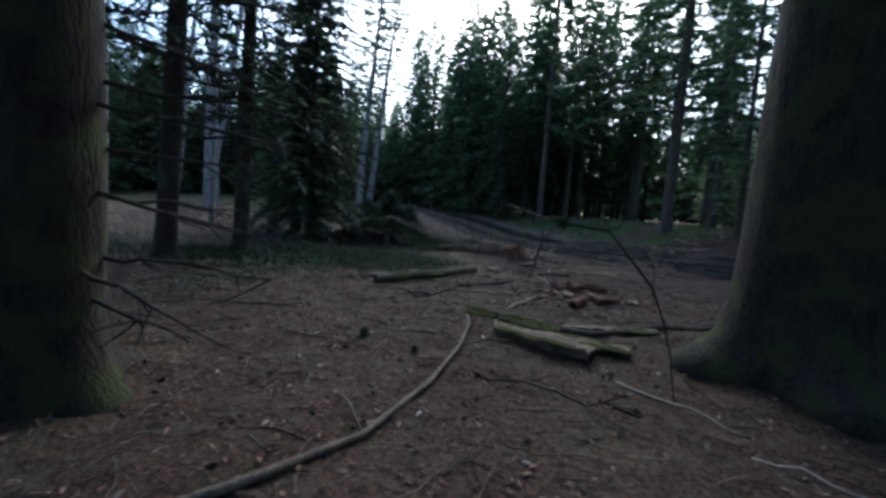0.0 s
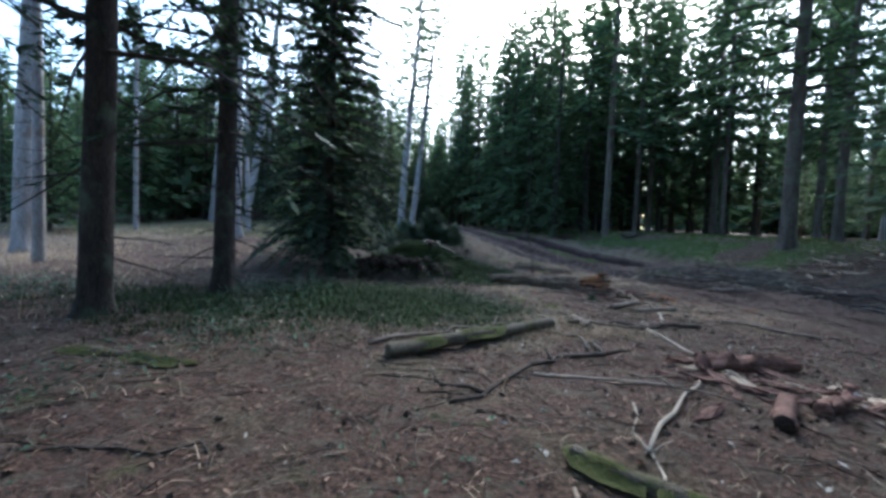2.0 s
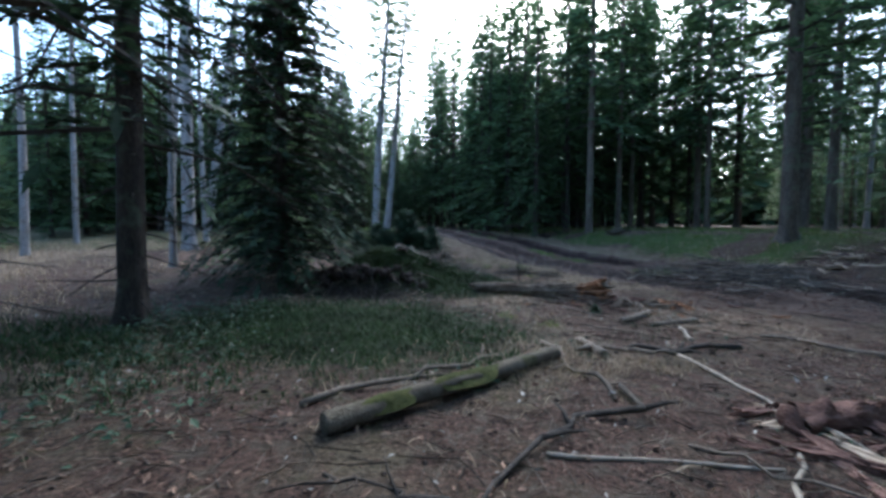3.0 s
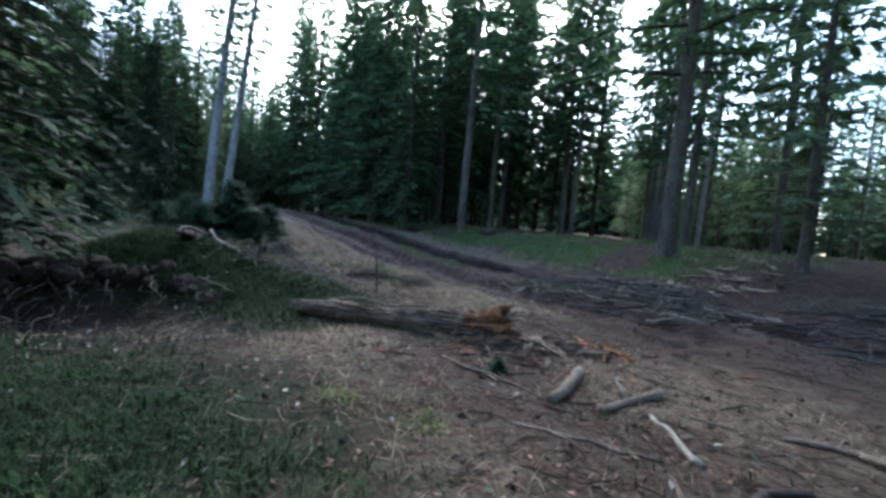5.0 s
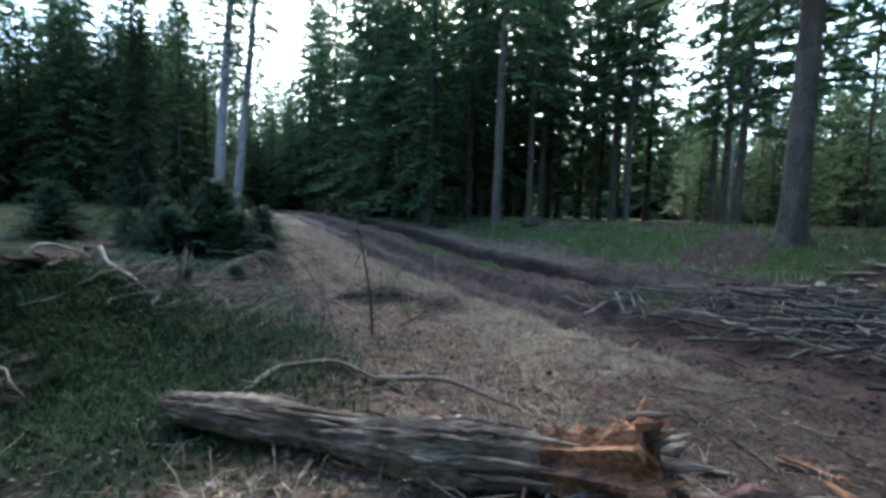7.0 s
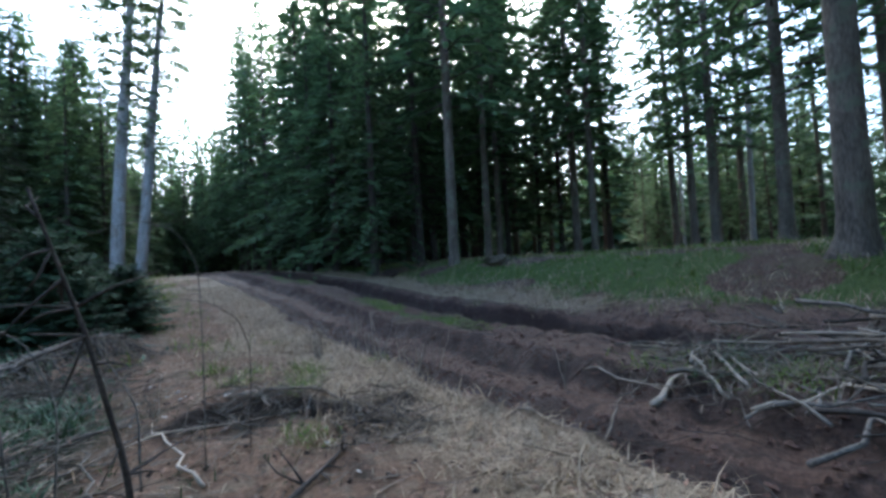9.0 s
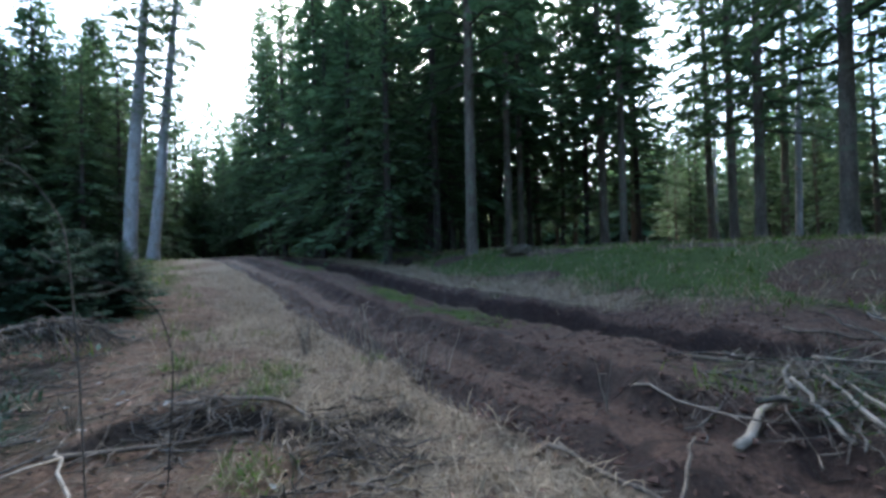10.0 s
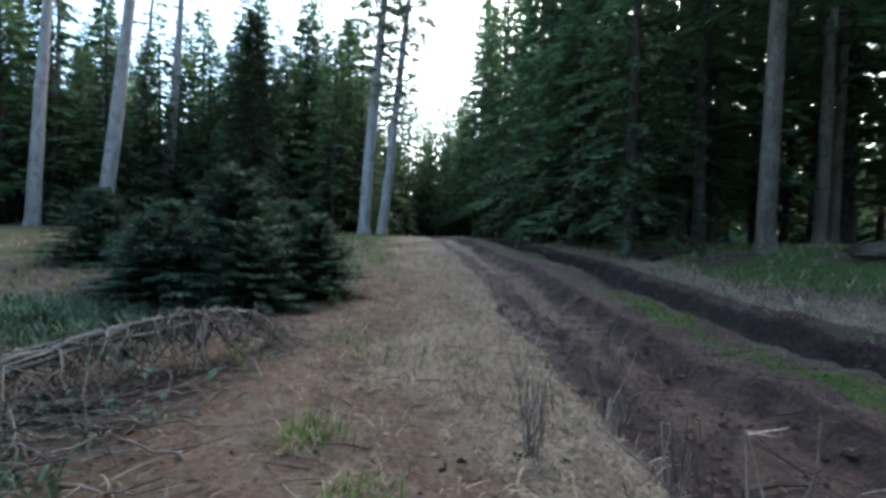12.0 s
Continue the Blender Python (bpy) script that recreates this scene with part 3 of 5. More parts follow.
kind("stand_d", "spruce_tree", "broad dark spruce with dense conical crown", "tree", 24, 16, 0.15, 0.9, 3.3, BARK, NEEDLES, (),
     dict(branches=130, twigs=10, droop=0.5, size=1.0, fill=0.95, power=0.9), dict(sides=7, rings=7))
kind("light", "larch_tree", "slim larch with light green crown at the far edge", "tree", 21, 17, 0.13, 1.5, 2.8, FIR_BARK, NEEDLES_PALE, (),
     dict(branches=90, twigs=11, droop=0.3, rise=0.2, size=0.75, fill=0.85), dict(sides=7, rings=7))
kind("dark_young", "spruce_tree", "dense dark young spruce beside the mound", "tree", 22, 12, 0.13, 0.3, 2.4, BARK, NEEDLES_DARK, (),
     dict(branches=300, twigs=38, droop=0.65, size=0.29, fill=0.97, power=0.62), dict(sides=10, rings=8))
kind("bush", "young_spruce", "bushy young spruce on the straw verge", "young tree", 23, 2.3, 0.035, 0.05, 1.55, BARK, NEEDLES_YOUNG, (),
     dict(branches=210, twigs=30, droop=0.14, rise=0.2, size=0.24, fill=0.96, power=0.95), dict(sides=7, rings=6, flare=0.2))

# trees passed close by
plant("big", -2.15, 3.75, 40, 1.0, (1.0, 0), "massive dark fir trunk with dead branches near the ground")
plant("old_fir", 3.95, 5.4, 160, 1.0, (0.5, 0))
plant("near_a", -5.45, 9.25, 10, 1.0, (2.5, 0))
plant("near_b", -5.1, 11.4, 70, 1.0, (1.0, 0))
plant("near_a", -8.1, 8.6, 200, 0.95, (1.5, 0))
plant("dark_young", -5.1, 15.7, 0, 1.0, (0, 0))
plant("dark_young", -9.6, 30.5, 150, 0.62, (0, 0), "dark young spruce behind the bushy ones")
plant("skirt", -6.4, 17.6, 140, 0.75, (2.0, 0), "dense spruce standing behind the dark young spruce")
plant("skirt", -8.2, 19.5, 20, 0.62, (0, 0))
# trees added round the start, out of the walker's sight, to shade the ground
for x, y, t in ((-6.5, 1.5, 10), (-4.0, -2.5, 80), (0.5, -3.5, 160), (4.5, -1.5, 220), (8.5, 2.5, 300), (9.5, 7.5, 30), (-9.5, 4.0, 100)):
    plant("stand_c", x, y, t, 1.0)
# pair of pale pines beside the track
plant("pair_pine", -10.0, 38.5, 0, 1.0, (2.6, 0), "pale grey pine beside the track, one of a pair", "pair of pines")
plant("pair_pine", -9.2, 38.9, 130, 0.86, (6.5, 0), "leaning pale grey pine, one of a pair", "pair of pines")
# right of the track
plant("fir", 9.0, 21.0, 30, 1.1, (-0.5, 0), "tall fir with mossy foot beside the branch pile")
plant("fir", 13.3, 25.8, 100, 0.8, (0, 0))
plant("fir", 14.9, 30.0, 200, 0.75, (0, 0))
plant("stand_c", 4.8, 31.4, 0, 1.05, (0, 0), "tall spruce with bare straight trunk at the grass edge")
plant("stand_c", 12.3, 36.0, 90, 1.1, (-1.0, 0), "tall spruce with bare pale trunk at the stand's corner")
plant("skirt", 1.9, 32.7, 0, 1.0, (0, 0), "dense spruce with drooping boughs beside the track")
# pale trunks in the open wood to the left
for x, y, s, lean, turn in ((-15.7, 15.4, 1.0, 3.0, 10), (-13.9, 23.4, 0.95, 1.0, 60), (-21.2, 30.6, 0.85, 7.0, 120), (-20.1, 32.6, 1.0, 11.0, 200),
                            (-21.9, 36.9, 0.9, 6.0, 250), (-27.0, 36.5, 0.9, 4.0, 20)):
    plant("pine", x, y, turn, s, (lean, 0))
for x, y, s, lean in ((-12.4, 13.5, 0.9, 1), (-15.5, 26.6, 1.0, -1), (-23.5, 32.4, 0.95, 3), (-22.7, 35.9, 1.0, 4), (-10.6, 18.6, 0.8, 0), (-18.5, 20.2, 1.0, 1), (-20.5, 24.0, 0.9, 2)):
    plant("pine_thin", x, y, 57 * x, s, (lean, 0))


# ---- the woods around ----
def fill_zone(seed, u0, u1, v0, v1, step, kinds, keep, low=0.8, high=1.15):
    rnd = random.Random(seed)
    u = u0
    while u < u1:
        v = v0 + rnd.random() * step
        while v < v1:
            uu, vv = u + rnd.uniform(-0.35, 0.35) * step, v + rnd.uniform(-0.35, 0.35) * step
            x, y = to_xy(uu - float(bend(vv)), vv)
            if keep(x, y, uu, vv):
                plant(rnd.choice(kinds), x, y, rnd.uniform(0, 360), rnd.uniform(low, high), (rnd.uniform(-1.2, 1.2), rnd.uniform(-1.2, 1.2)))
            v += step
        u += step


def bearing(x, y):
    return math.degrees(math.atan2(x - 1.4, y - 15.6))


fill_zone(1, 17.2, 34, 27, 62, 3.1, ("stand_a", "stand_b", "stand_c", "stand_a"), lambda x, y, u, v: bearing(x, y) < 33 and math.hypot(x - 4.8, y - 31.4) > 2.4 and math.hypot(x - 12.3, y - 36) > 2.2)
fill_zone(3, 14.3, 16.4, 34, 76, 2.8, ("skirt", "stand_a", "stand_d"), lambda x, y, u, v: True, 0.85, 1.1)
fill_zone(4, -26, 3.4, 44, 62, 3.0, ("stand_d", "stand_b", "stand_d"), lambda x, y, u, v: math.hypot(x - 1, y - 19) > 27, 0.62, 0.88)
fill_zone(5, 3.5, 5.6, 45, 80, 3.6, ("stand_d", "stand_b"), lambda x, y, u, v: True, 0.7, 1.0)
fill_zone(6, -40, -11, 6, 46, 4.4, ("stand_b", "stand_d", "pine_thin", "stand_d"), lambda x, y, u, v: x < -17 and not (math.hypot(x - 1, y - 19) < 36 and -72 < math.degrees(math.atan2(x - 1, y - 19)) < 0) and math.hypot(x - 0.6, y - 3) > 26, 0.45, 0.68)
fill_zone(7, -10, 1.0, 28, 46, 4.6, ("stand_b", "stand_d", "stand_d"), lambda x, y, u, v: math.hypot(x + 10, y - 38.5) > 4 and bearing(x, y) < -34 and math.hypot(x - 1, y - 19) > 26, 0.6, 0.85)
fill_zone(8, 27, 64, -16, 44, 5.4, ("light", "light", "light", "stand_c", "pine_thin"), lambda x, y, u, v: bearing(x, y) > 36, 0.85, 1.2)
fill_zone(15, 34, 62, -8, 44, 3.9, ("light", "light", "light", "stand_d"), lambda x, y, u, v: bearing(x, y) > 34.5, 0.42, 0.62)
fill_zone(9, 18, 27, -14, 14, 5.0, ("stand_c", "light"), lambda x, y, u, v: bearing(x, y) > 48, 0.8, 1.0)
fill_zone(10, -24, 20, -34, -6, 7.0, ("stand_a", "stand_c"), lambda x, y, u, v: math.hypot(x, y) > 5, 0.8, 1.1)


# ---- far woods closing the view on all sides ----
def far_woods():
    rnd = np.random.RandomState(77)
    g = Geo()
    pos, quads = [], []
    count = 0
    while count < 1500:
        a, d = rnd.uniform(0, 6.28), rnd.uniform(55, 105)
        x, y = 1 + d * math.sin(a), 16 + d * math.cos(a)
        u, v = to_uv(x, y)
        u += float(bend(v))
        if 6.5 < u < 12.5 and v < 78:
            continue
        count += 1
        z = gz(x, y)
        h = rnd.uniform(13, 20)
        r = rnd.uniform(2.4, 3.4)
        tube(g, [(x, y, z - 0.2), (x, y, z + h * 0.9)], [0.17, 0.03], 4, 1, caps=False)
        for i in range(60):
            q = (i + rnd.random()) / 60
            b, l = i * 2.4, r * (1 - q) ** 0.85 + 0.2
            c, s = math.cos(b), math.sin(b)
            zz = z + 1.0 + (h - 1.0) * q
            w = 0.34 * l + 0.14
            k = len(pos)
            pos += [(x, y, zz), (x + c * l * 0.6 - s * w, y + s * l * 0.6 + c * w, zz - 0.3 * l), (x + c * l, y + s * l, zz - 0.5 * l), (x + c * l * 0.6 + s * w, y + s * l * 0.6 - c * w, zz - 0.3 * l)]
            quads.append((k, k + 1, k + 2, k + 3))
    g.add(pos, quads, 0)
    return tagged(part("far_woods", g, [NEEDLES, BARK], smooth=False), "dense dark conifer wood in the distance", "woods", kind="stuff")


far_woods()
fill_zone(12, 4.0, 15.0, 58, 80, 3.4, ("stand_d", "stand_b"), lambda x, y, u, v: True, 0.5, 0.72)
fill_zone(14, -12, 8, 34, 52, 2.8, ("stand_d", "stand_b", "stand_d"), lambda x, y, u, v: -41 < bearing(x, y) < -25.5 and 27 < math.hypot(x - 1.4, y - 15.6) < 40 and math.hypot(x + 9.6, y - 38.6) > 3.2, 0.6, 0.8)
fill_zone(13, -24, -1, 33, 44, 3.0, ("stand_d", "stand_b", "stand_d"), lambda x, y, u, v: 27 < math.hypot(x - 1, y - 19) < 42 and -70 < math.degrees(math.atan2(x - 1, y - 19)) < -27, 0.58, 0.82)


# dense spruces closing the view behind the pair of pines
for i, (b, d, s) in enumerate(((-39, 31, 0.7), (-36.5, 29.5, 0.66), (-34, 33, 0.74), (-31.5, 30.5, 0.66), (-29, 34, 0.72), (-27, 36.5, 0.7), (-25.2, 38, 0.66), (-23.4, 41.5, 0.72), (-22.6, 46, 0.8), (-21.2, 62, 0.95), (-19.8, 66, 1.05), (-18.4, 63, 1.0), (-17, 68, 1.0))):
    plant("skirt" if i % 2 else "stand_d", 1.0 + d * math.sin(radians(b)), 16.0 + d * math.cos(radians(b)), 67 * i, 1.3 * s, (0, 0), "dense dark spruce behind the pair of pines")


# ---- sticks and logs ----
def lie(x, y, up=0.0):
    return np.array([x, y, gz(x, y) + up])


def stick(a, b, r0, r1, mat, label, seed, name="fallen_stick", category="stick", wobble=0.03, sides=7, twigs=0, lift=0.0, n=8, group="fallen sticks"):
    """A crooked stick between two places of the ground, with side twigs."""
    rnd = np.random.RandomState(seed)
    pa, pb = lie(*a, r0 * 0.7), lie(*b, r1 * 0.7 + lift)
    t = thing(name, label, category, Matrix.Translation(pa), group)
    p = crooked(pa, pb, rnd, n, wobble)
    g0 = height(p[:, 0], p[:, 1])
    p[:, 2] = np.maximum(p[:, 2], g0 + 0.4 * r1)
    p[:, 2] = np.minimum(p[:, 2], g0 + 0.06 + lift * np.linspace(0, 1, n) + np.linspace(r0, r1, n))
    p -= pa
    g = Geo()
    tube(g, p, np.linspace(r0, r1, n), sides, 0, 0.1, rnd)
    part("stem", g, mat, t)
    for i in range(twigs):
        k = rnd.randint(2, n - 1)
        d = (p[-1] - p[0]) / np.linalg.norm(p[-1] - p[0])
        s = np.array([-d[1], d[0], 0]) * rnd.choice([-1, 1])
        l = rnd.uniform(0.12, 0.4)
        g = Geo()
        tube(g, [p[k], p[k] + (d * 0.5 + s * 0.5) * l + [0, 0, 0.04], p[k] + (d * 0.9 + s) * l + [0, 0, 0.05]], [r1 * 0.9, r1 * 0.6, 0.002], 4)
        part("twig", g, mat, t)
    return t


def log(a, b, r0, r1, mat, label, seed, name="fallen_log", moss=0, end_mat=None, rough=0.12, lift=0.0, category="log", sides=14):
    """A fallen log with uneven bark, broken stubs, end faces and moss cushions."""
    rnd = np.random.RandomState(seed)
    pa, pb = lie(*a, r0 * 0.75), lie(*b, r1 * 0.75 + lift)
    t = thing(name, label, category, Matrix.Translation(pa))
    n = 12
    p = crooked(pa, pb, rnd, n, 0.006) - pa
    rad = np.linspace(r0, r1, n) * (1 + rnd.normal(0, 0.05, n))
    g = Geo()
    tube(g, p, rad, sides, 0, rough, rnd, caps=False)
    part("bark", g, mat, t)
    d = (p[-1] - p[0]) / np.linalg.norm(p[-1] - p[0])
    for q, r, s in ((p[0], rad[0], -1), (p[-1], rad[-1], 1)):
        g = Geo()
        tube(g, [q - d * 0.01 * s, q + d * 0.012 * s], [r * 0.97, r * 0.86], sides, 0, 0.05, rnd)
        part("end_face", g, end_mat or mat, t)
    for i in range(moss):
        k = rnd.randint(1, n - 1)
        g = Geo()
        blob = []
        for ring in range(4):
            for j in range(9):
                aa, rr = j * 0.698, 0.035 * (ring + 0.6) * rnd.uniform(0.7, 1.3)
                side = np.array([-d[1], d[0], 0])
                off = rr * math.sin(aa)
                z = math.sqrt(max(0.0, rad[k] ** 2 - off ** 2)) + 0.018 * (1 - ring / 3) - 0.006
                blob.append(p[k] + d * rr * 2.2 * math.cos(aa) + side * off + [0, 0, z])
        g.add(blob, [(ri * 9 + j, ri * 9 + (j + 1) % 9, ri * 9 + 9 + (j + 1) % 9, ri * 9 + 9 + j) for ri in range(3) for j in range(9)] + [tuple(range(9))[::-1]])
        part("moss", g, MOSS, t, "cushion of yellow-green moss")
    return t


log((-0.95, 8.72), (0.82, 10.62), 0.085, 0.075, MOSSY, "moss-covered fallen log on the brown forest floor", 31, moss=3)
stick((-1.35, 9.15), (0.25, 10.7), 0.03, 0.02, STICK, "grey stick lying behind the mossy log", 32, twigs=2)
log((-3.95, 7.84), (-2.75, 7.86), 0.05, 0.035, MOSSY, "thin mossy branch lying on dry leaves", 33, moss=4, sides=9)
stick((-0.1, 7.76), (1.32, 9.9), 0.014, 0.028, DARK_TWIG, "dark curved branch on the forest floor", 34, wobble=0.05, twigs=3)
stick((0.57, 8.71), (1.95, 8.68), 0.016, 0.011, PALE_STICK, "straight pale stick on the forest floor", 35, wobble=0.01)
stick((2.2, 11.0), (2.62, 8.9), 0.022, 0.014, PALE_STICK, "long pale peeled stick on the ground", 36, wobble=0.015)
stick((1.2, 11.1), (2.2, 11.0), 0.025, 0.02, STICK, "brown stick meeting a pale stick", 37, wobble=0.03, twigs=1)
stick((0.72, 11.2), (1.2, 9.6), 0.03, 0.018, STICK, "forked grey stick beside the mossy log", 38, wobble=0.04, twigs=2)
stick((1.5, 8.9), (2.4, 8.3), 0.012, 0.008, STICK, "thin brown stick on the ground", 39, twigs=2)
stick((1.25, 13.65), (2.05, 12.66), 0.016, 0.01, STICK, "slender brown stick in front of the rotten log", 40, wobble=0.015)
stick((2.35, 12.49), (3.12, 12.86), 0.035, 0.05, STICK, "thick weathered branch piece with pale broken end", 41, wobble=0.03, twigs=2)
stick((2.0, 12.65), (2.6, 13.35), 0.05, 0.06, STICK, "short grey branch piece in front of the rotten log", 42, wobble=0.02)
stick((2.2, 9.0), (1.3, 7.3), 0.016, 0.02, PALE_STICK, "pale leaning stick on the ground", 43, wobble=0.02)
stick((1.15, 6.2), (1.4, 8.2), 0.014, 0.01, PALE_STICK, "bleached crooked stick on needles", 44, wobble=0.02, twigs=1)
stick((2.48, 18.86), (2.98, 18.25), 0.014, 0.02, STICK, "stick at the edge of the rut", 45, twigs=2)
stick((0.1, 17.5), (0.5, 16.2), 0.01, 0.016, STICK, "pale crooked branch on the straw", 46, wobble=0.02, twigs=2)
stick((1.18, 11.34), (1.36, 10.75), 0.045, 0.06, STICK, "thick weathered branch piece on the straw", 350, wobble=0.02, twigs=1)
stick((1.63, 11.12), (3.05, 11.42), 0.022, 0.032, DARK_TWIG, "dark brown crooked branch on the forest floor", 351, wobble=0.03, twigs=2)
stick((1.55, 12.29), (2.41, 11.82), 0.014, 0.012, STICK, "slender stick lying across the straw", 352, wobble=0.02, twigs=1)
stick((2.72, 12.39), (2.63, 11.75), 0.02, 0.026, PALE_STICK, "short pale branch piece on the straw", 353, wobble=0.02)
stick((2.59, 18.77), (2.98, 18.34), 0.014, 0.018, STICK, "grey stick lying on the rut's edge", 354, wobble=0.02, twigs=1)
stick((2.98, 18.34), (3.35, 18.68), 0.012, 0.008, STICK, "forked grey stick reaching over the rut", 355, wobble=0.02, lift=0.1)
stick((3.6, 12.1), (4.5, 11.2), 0.02, 0.03, STICK, "brown branch beside the churned mud", 47, twigs=1)
stick((0.9, 4.9), (2.2, 4.4), 0.012, 0.008, DARK_TWIG, "dark thin stick on the needles", 48, twigs=3)
stick((-1.2, 5.6), (-0.2, 5.2), 0.012, 0.007, STICK, "thin stick on the needles", 49, twigs=2)
stick((-2.5, 6.3), (-1.4, 6.6), 0.012, 0.008, DARK_TWIG, "dark thin stick among dry leaves", 50, twigs=2)
stick((0.15, 8.05), (-0.75, 8.25), 0.02, 0.012, DARK_TWIG, "dark broken branch on the leaves", 51, wobble=0.05, twigs=3)
stick((2.2, 5.0), (2.9, 4.2), 0.012, 0.008, PALE_STICK, "pale stick lying at the fir's foot", 52)
stick((2.75, 3.95), (3.6, 3.45), 0.014, 0.01, PALE_STICK, "pale thin stick beside the fir", 53)


def long_curved_branch():
    t = thing("fallen_branch", "long curved bare branch lying on brown needles", "branch", group="fallen sticks")
    way = [(-0.55, 2.75), (-0.15, 3.16), (0.23, 3.64), (0.55, 4.5), (0.75, 5.5), (0.82, 6.3), (0.78, 6.75)]
    p = np.array([lie(x, y, 0.03) for x, y in way])
    g = Geo()
    tube(g, p, np.linspace(0.032, 0.014, len(p)), 9, 0, 0.08, np.random.RandomState(5))
    part("stem", g, STICK, t)
    for k, e in ((2, (-0.1, 4.15)), (4, (0.4, 6.0)), (4, (1.3, 5.75)), (5, (1.1, 6.6))):
        g = Geo()
        q = lie(*e, 0.03)
        tube(g, [p[k], (p[k] + q) / 2 + [0, 0, 0.05], q], [0.014, 0.01, 0.004], 6)
        part("side_branch", g, STICK, t)


long_curved_branch()

# split and rotting wood between the first trees and the mound
def split_slab(a, b, width, thick, label, seed, moss):
    """A split half-log, flat face up, with ragged sides, dark cut ends and moss."""
    rnd = np.random.RandomState(seed)
    pa, pb = lie(*a, 0.0), lie(*b, 0.0)
    t = thing("split_log", label, "log", Matrix.Translation(pa))
    d = (pb - pa) / np.linalg.norm(pb - pa)
    side = np.array([-d[1], d[0], 0]) / np.hypot(d[0], d[1])
    up = np.cross(d, side)
    n = 16
    sec = np.array([(-0.5, 0.82), (-0.46, 0.97), (-0.2, 1.0), (0.08, 0.95), (0.3, 1.0), (0.47, 0.93), (0.5, 0.75), (0.4, 0.25), (0.15, -0.1), (-0.2, -0.12), (-0.42, 0.25)])
    k = len(sec)
    rows = []
    for i in range(n):
        w = width * (1 + 0.08 * math.sin(i * 1.3) + rnd.normal(0, 0.04))
        h = thick * (1 + rnd.normal(0, 0.05))
        c = (pb - pa) * i / (n - 1) + side * rnd.normal(0, 0.006)
        rows.append(c + np.outer(sec[:, 0] * w + rnd.normal(0, 0.006, k), side) + np.outer(sec[:, 1] * h + rnd.normal(0, 0.004, k), up))
    rows[0] -= d * rnd.uniform(0, 0.1, (k, 1))
    g = Geo()
    g.add(np.concatenate(rows), [(i * k + j, i * k + (j + 1) % k, (i + 1) * k + (j + 1) % k, (i + 1) * k + j) for i in range(n - 1) for j in range(k)])
    part("wood", g, ROT_WOOD, t, smooth=False)
    for row, s_, m in ((rows[0], -1, ROT_WOOD), (rows[-1], 1, SOIL)):
        g = Geo()
        mid = row.mean(0)
        inner = mid + (row - mid) * 0.96
        g.add(np.concatenate([inner - d * 0.01 * s_, inner + d * 0.006 * s_]), [(j, (j + 1) % k, k + (j + 1) % k, k + j) for j in range(k)] + [tuple(range(k, 2 * k))])
        part("cut_end", g, m, t, "dark sawn end face")
    for i in range(moss):
        g = Geo()
        c = (pb - pa) * rnd.uniform(0.05, 0.85) + side * width * rnd.choice([-0.46, -0.35, 0.42]) + up * thick * rnd.uniform(0.8, 1.0)
        blob = [c + (d * 1.8 * math.cos(q * 0.698) + side * 0.6 * math.sin(q * 0.698)) * 0.045 * r * rnd.uniform(0.7, 1.3) + up * (0.03 - 0.011 * r) for r in (0.5, 1.2, 1.9, 2.6) for q in range(9)]
        g.add(blob, [(r * 9 + q, r * 9 + (q + 1) % 9, r * 9 + 9 + (q + 1) % 9, r * 9 + 9 + q) for r in range(3) for q in range(9)] + [tuple(range(9))[::-1]])
        part("moss", g, MOSS, t, "cushion of yellow-green moss")
    return t


split_slab((1.22, 6.05), (2.1, 5.5), 0.24, 0.14, "split pale log with flat face up and yellow-green moss", 61, 9)
split_slab((1.68, 6.15), (2.55, 5.75), 0.2, 0.08, "mossy split log piece beside the pale one", 62, 10)
split_slab((2.1, 6.6), (3.2, 6.7), 0.15, 0.06, "thin rotting split log behind the mossy pieces", 60, 2)
log((0.80, 7.1), (1.75, 6.5), 0.06, 0.05, MOSSY, "mossy branch piece among split wood", 63, moss=6)
stick((1.95, 6.45), (4.2, 7.1), 0.05, 0.035, DARK_TWIG, "dark thick branch behind the split log", 64, wobble=0.02, twigs=2)
log((2.3, 9.25), (3.35, 9.65), 0.11, 0.08, ROT_BROWN, "red-brown rotten log piece with crumbling bark", 65, rough=0.5, sides=18)
log((2.4, 7.95), (2.7, 8.5), 0.075, 0.075, ROT_BROWN, "short red-brown log with dark cut end", 66, moss=0, end_mat=SOIL)
log((2.85, 8.3), (3.35, 8.75), 0.07, 0.05, ROT_BROWN, "red-brown broken log piece on the ground", 67, rough=0.5, sides=18)


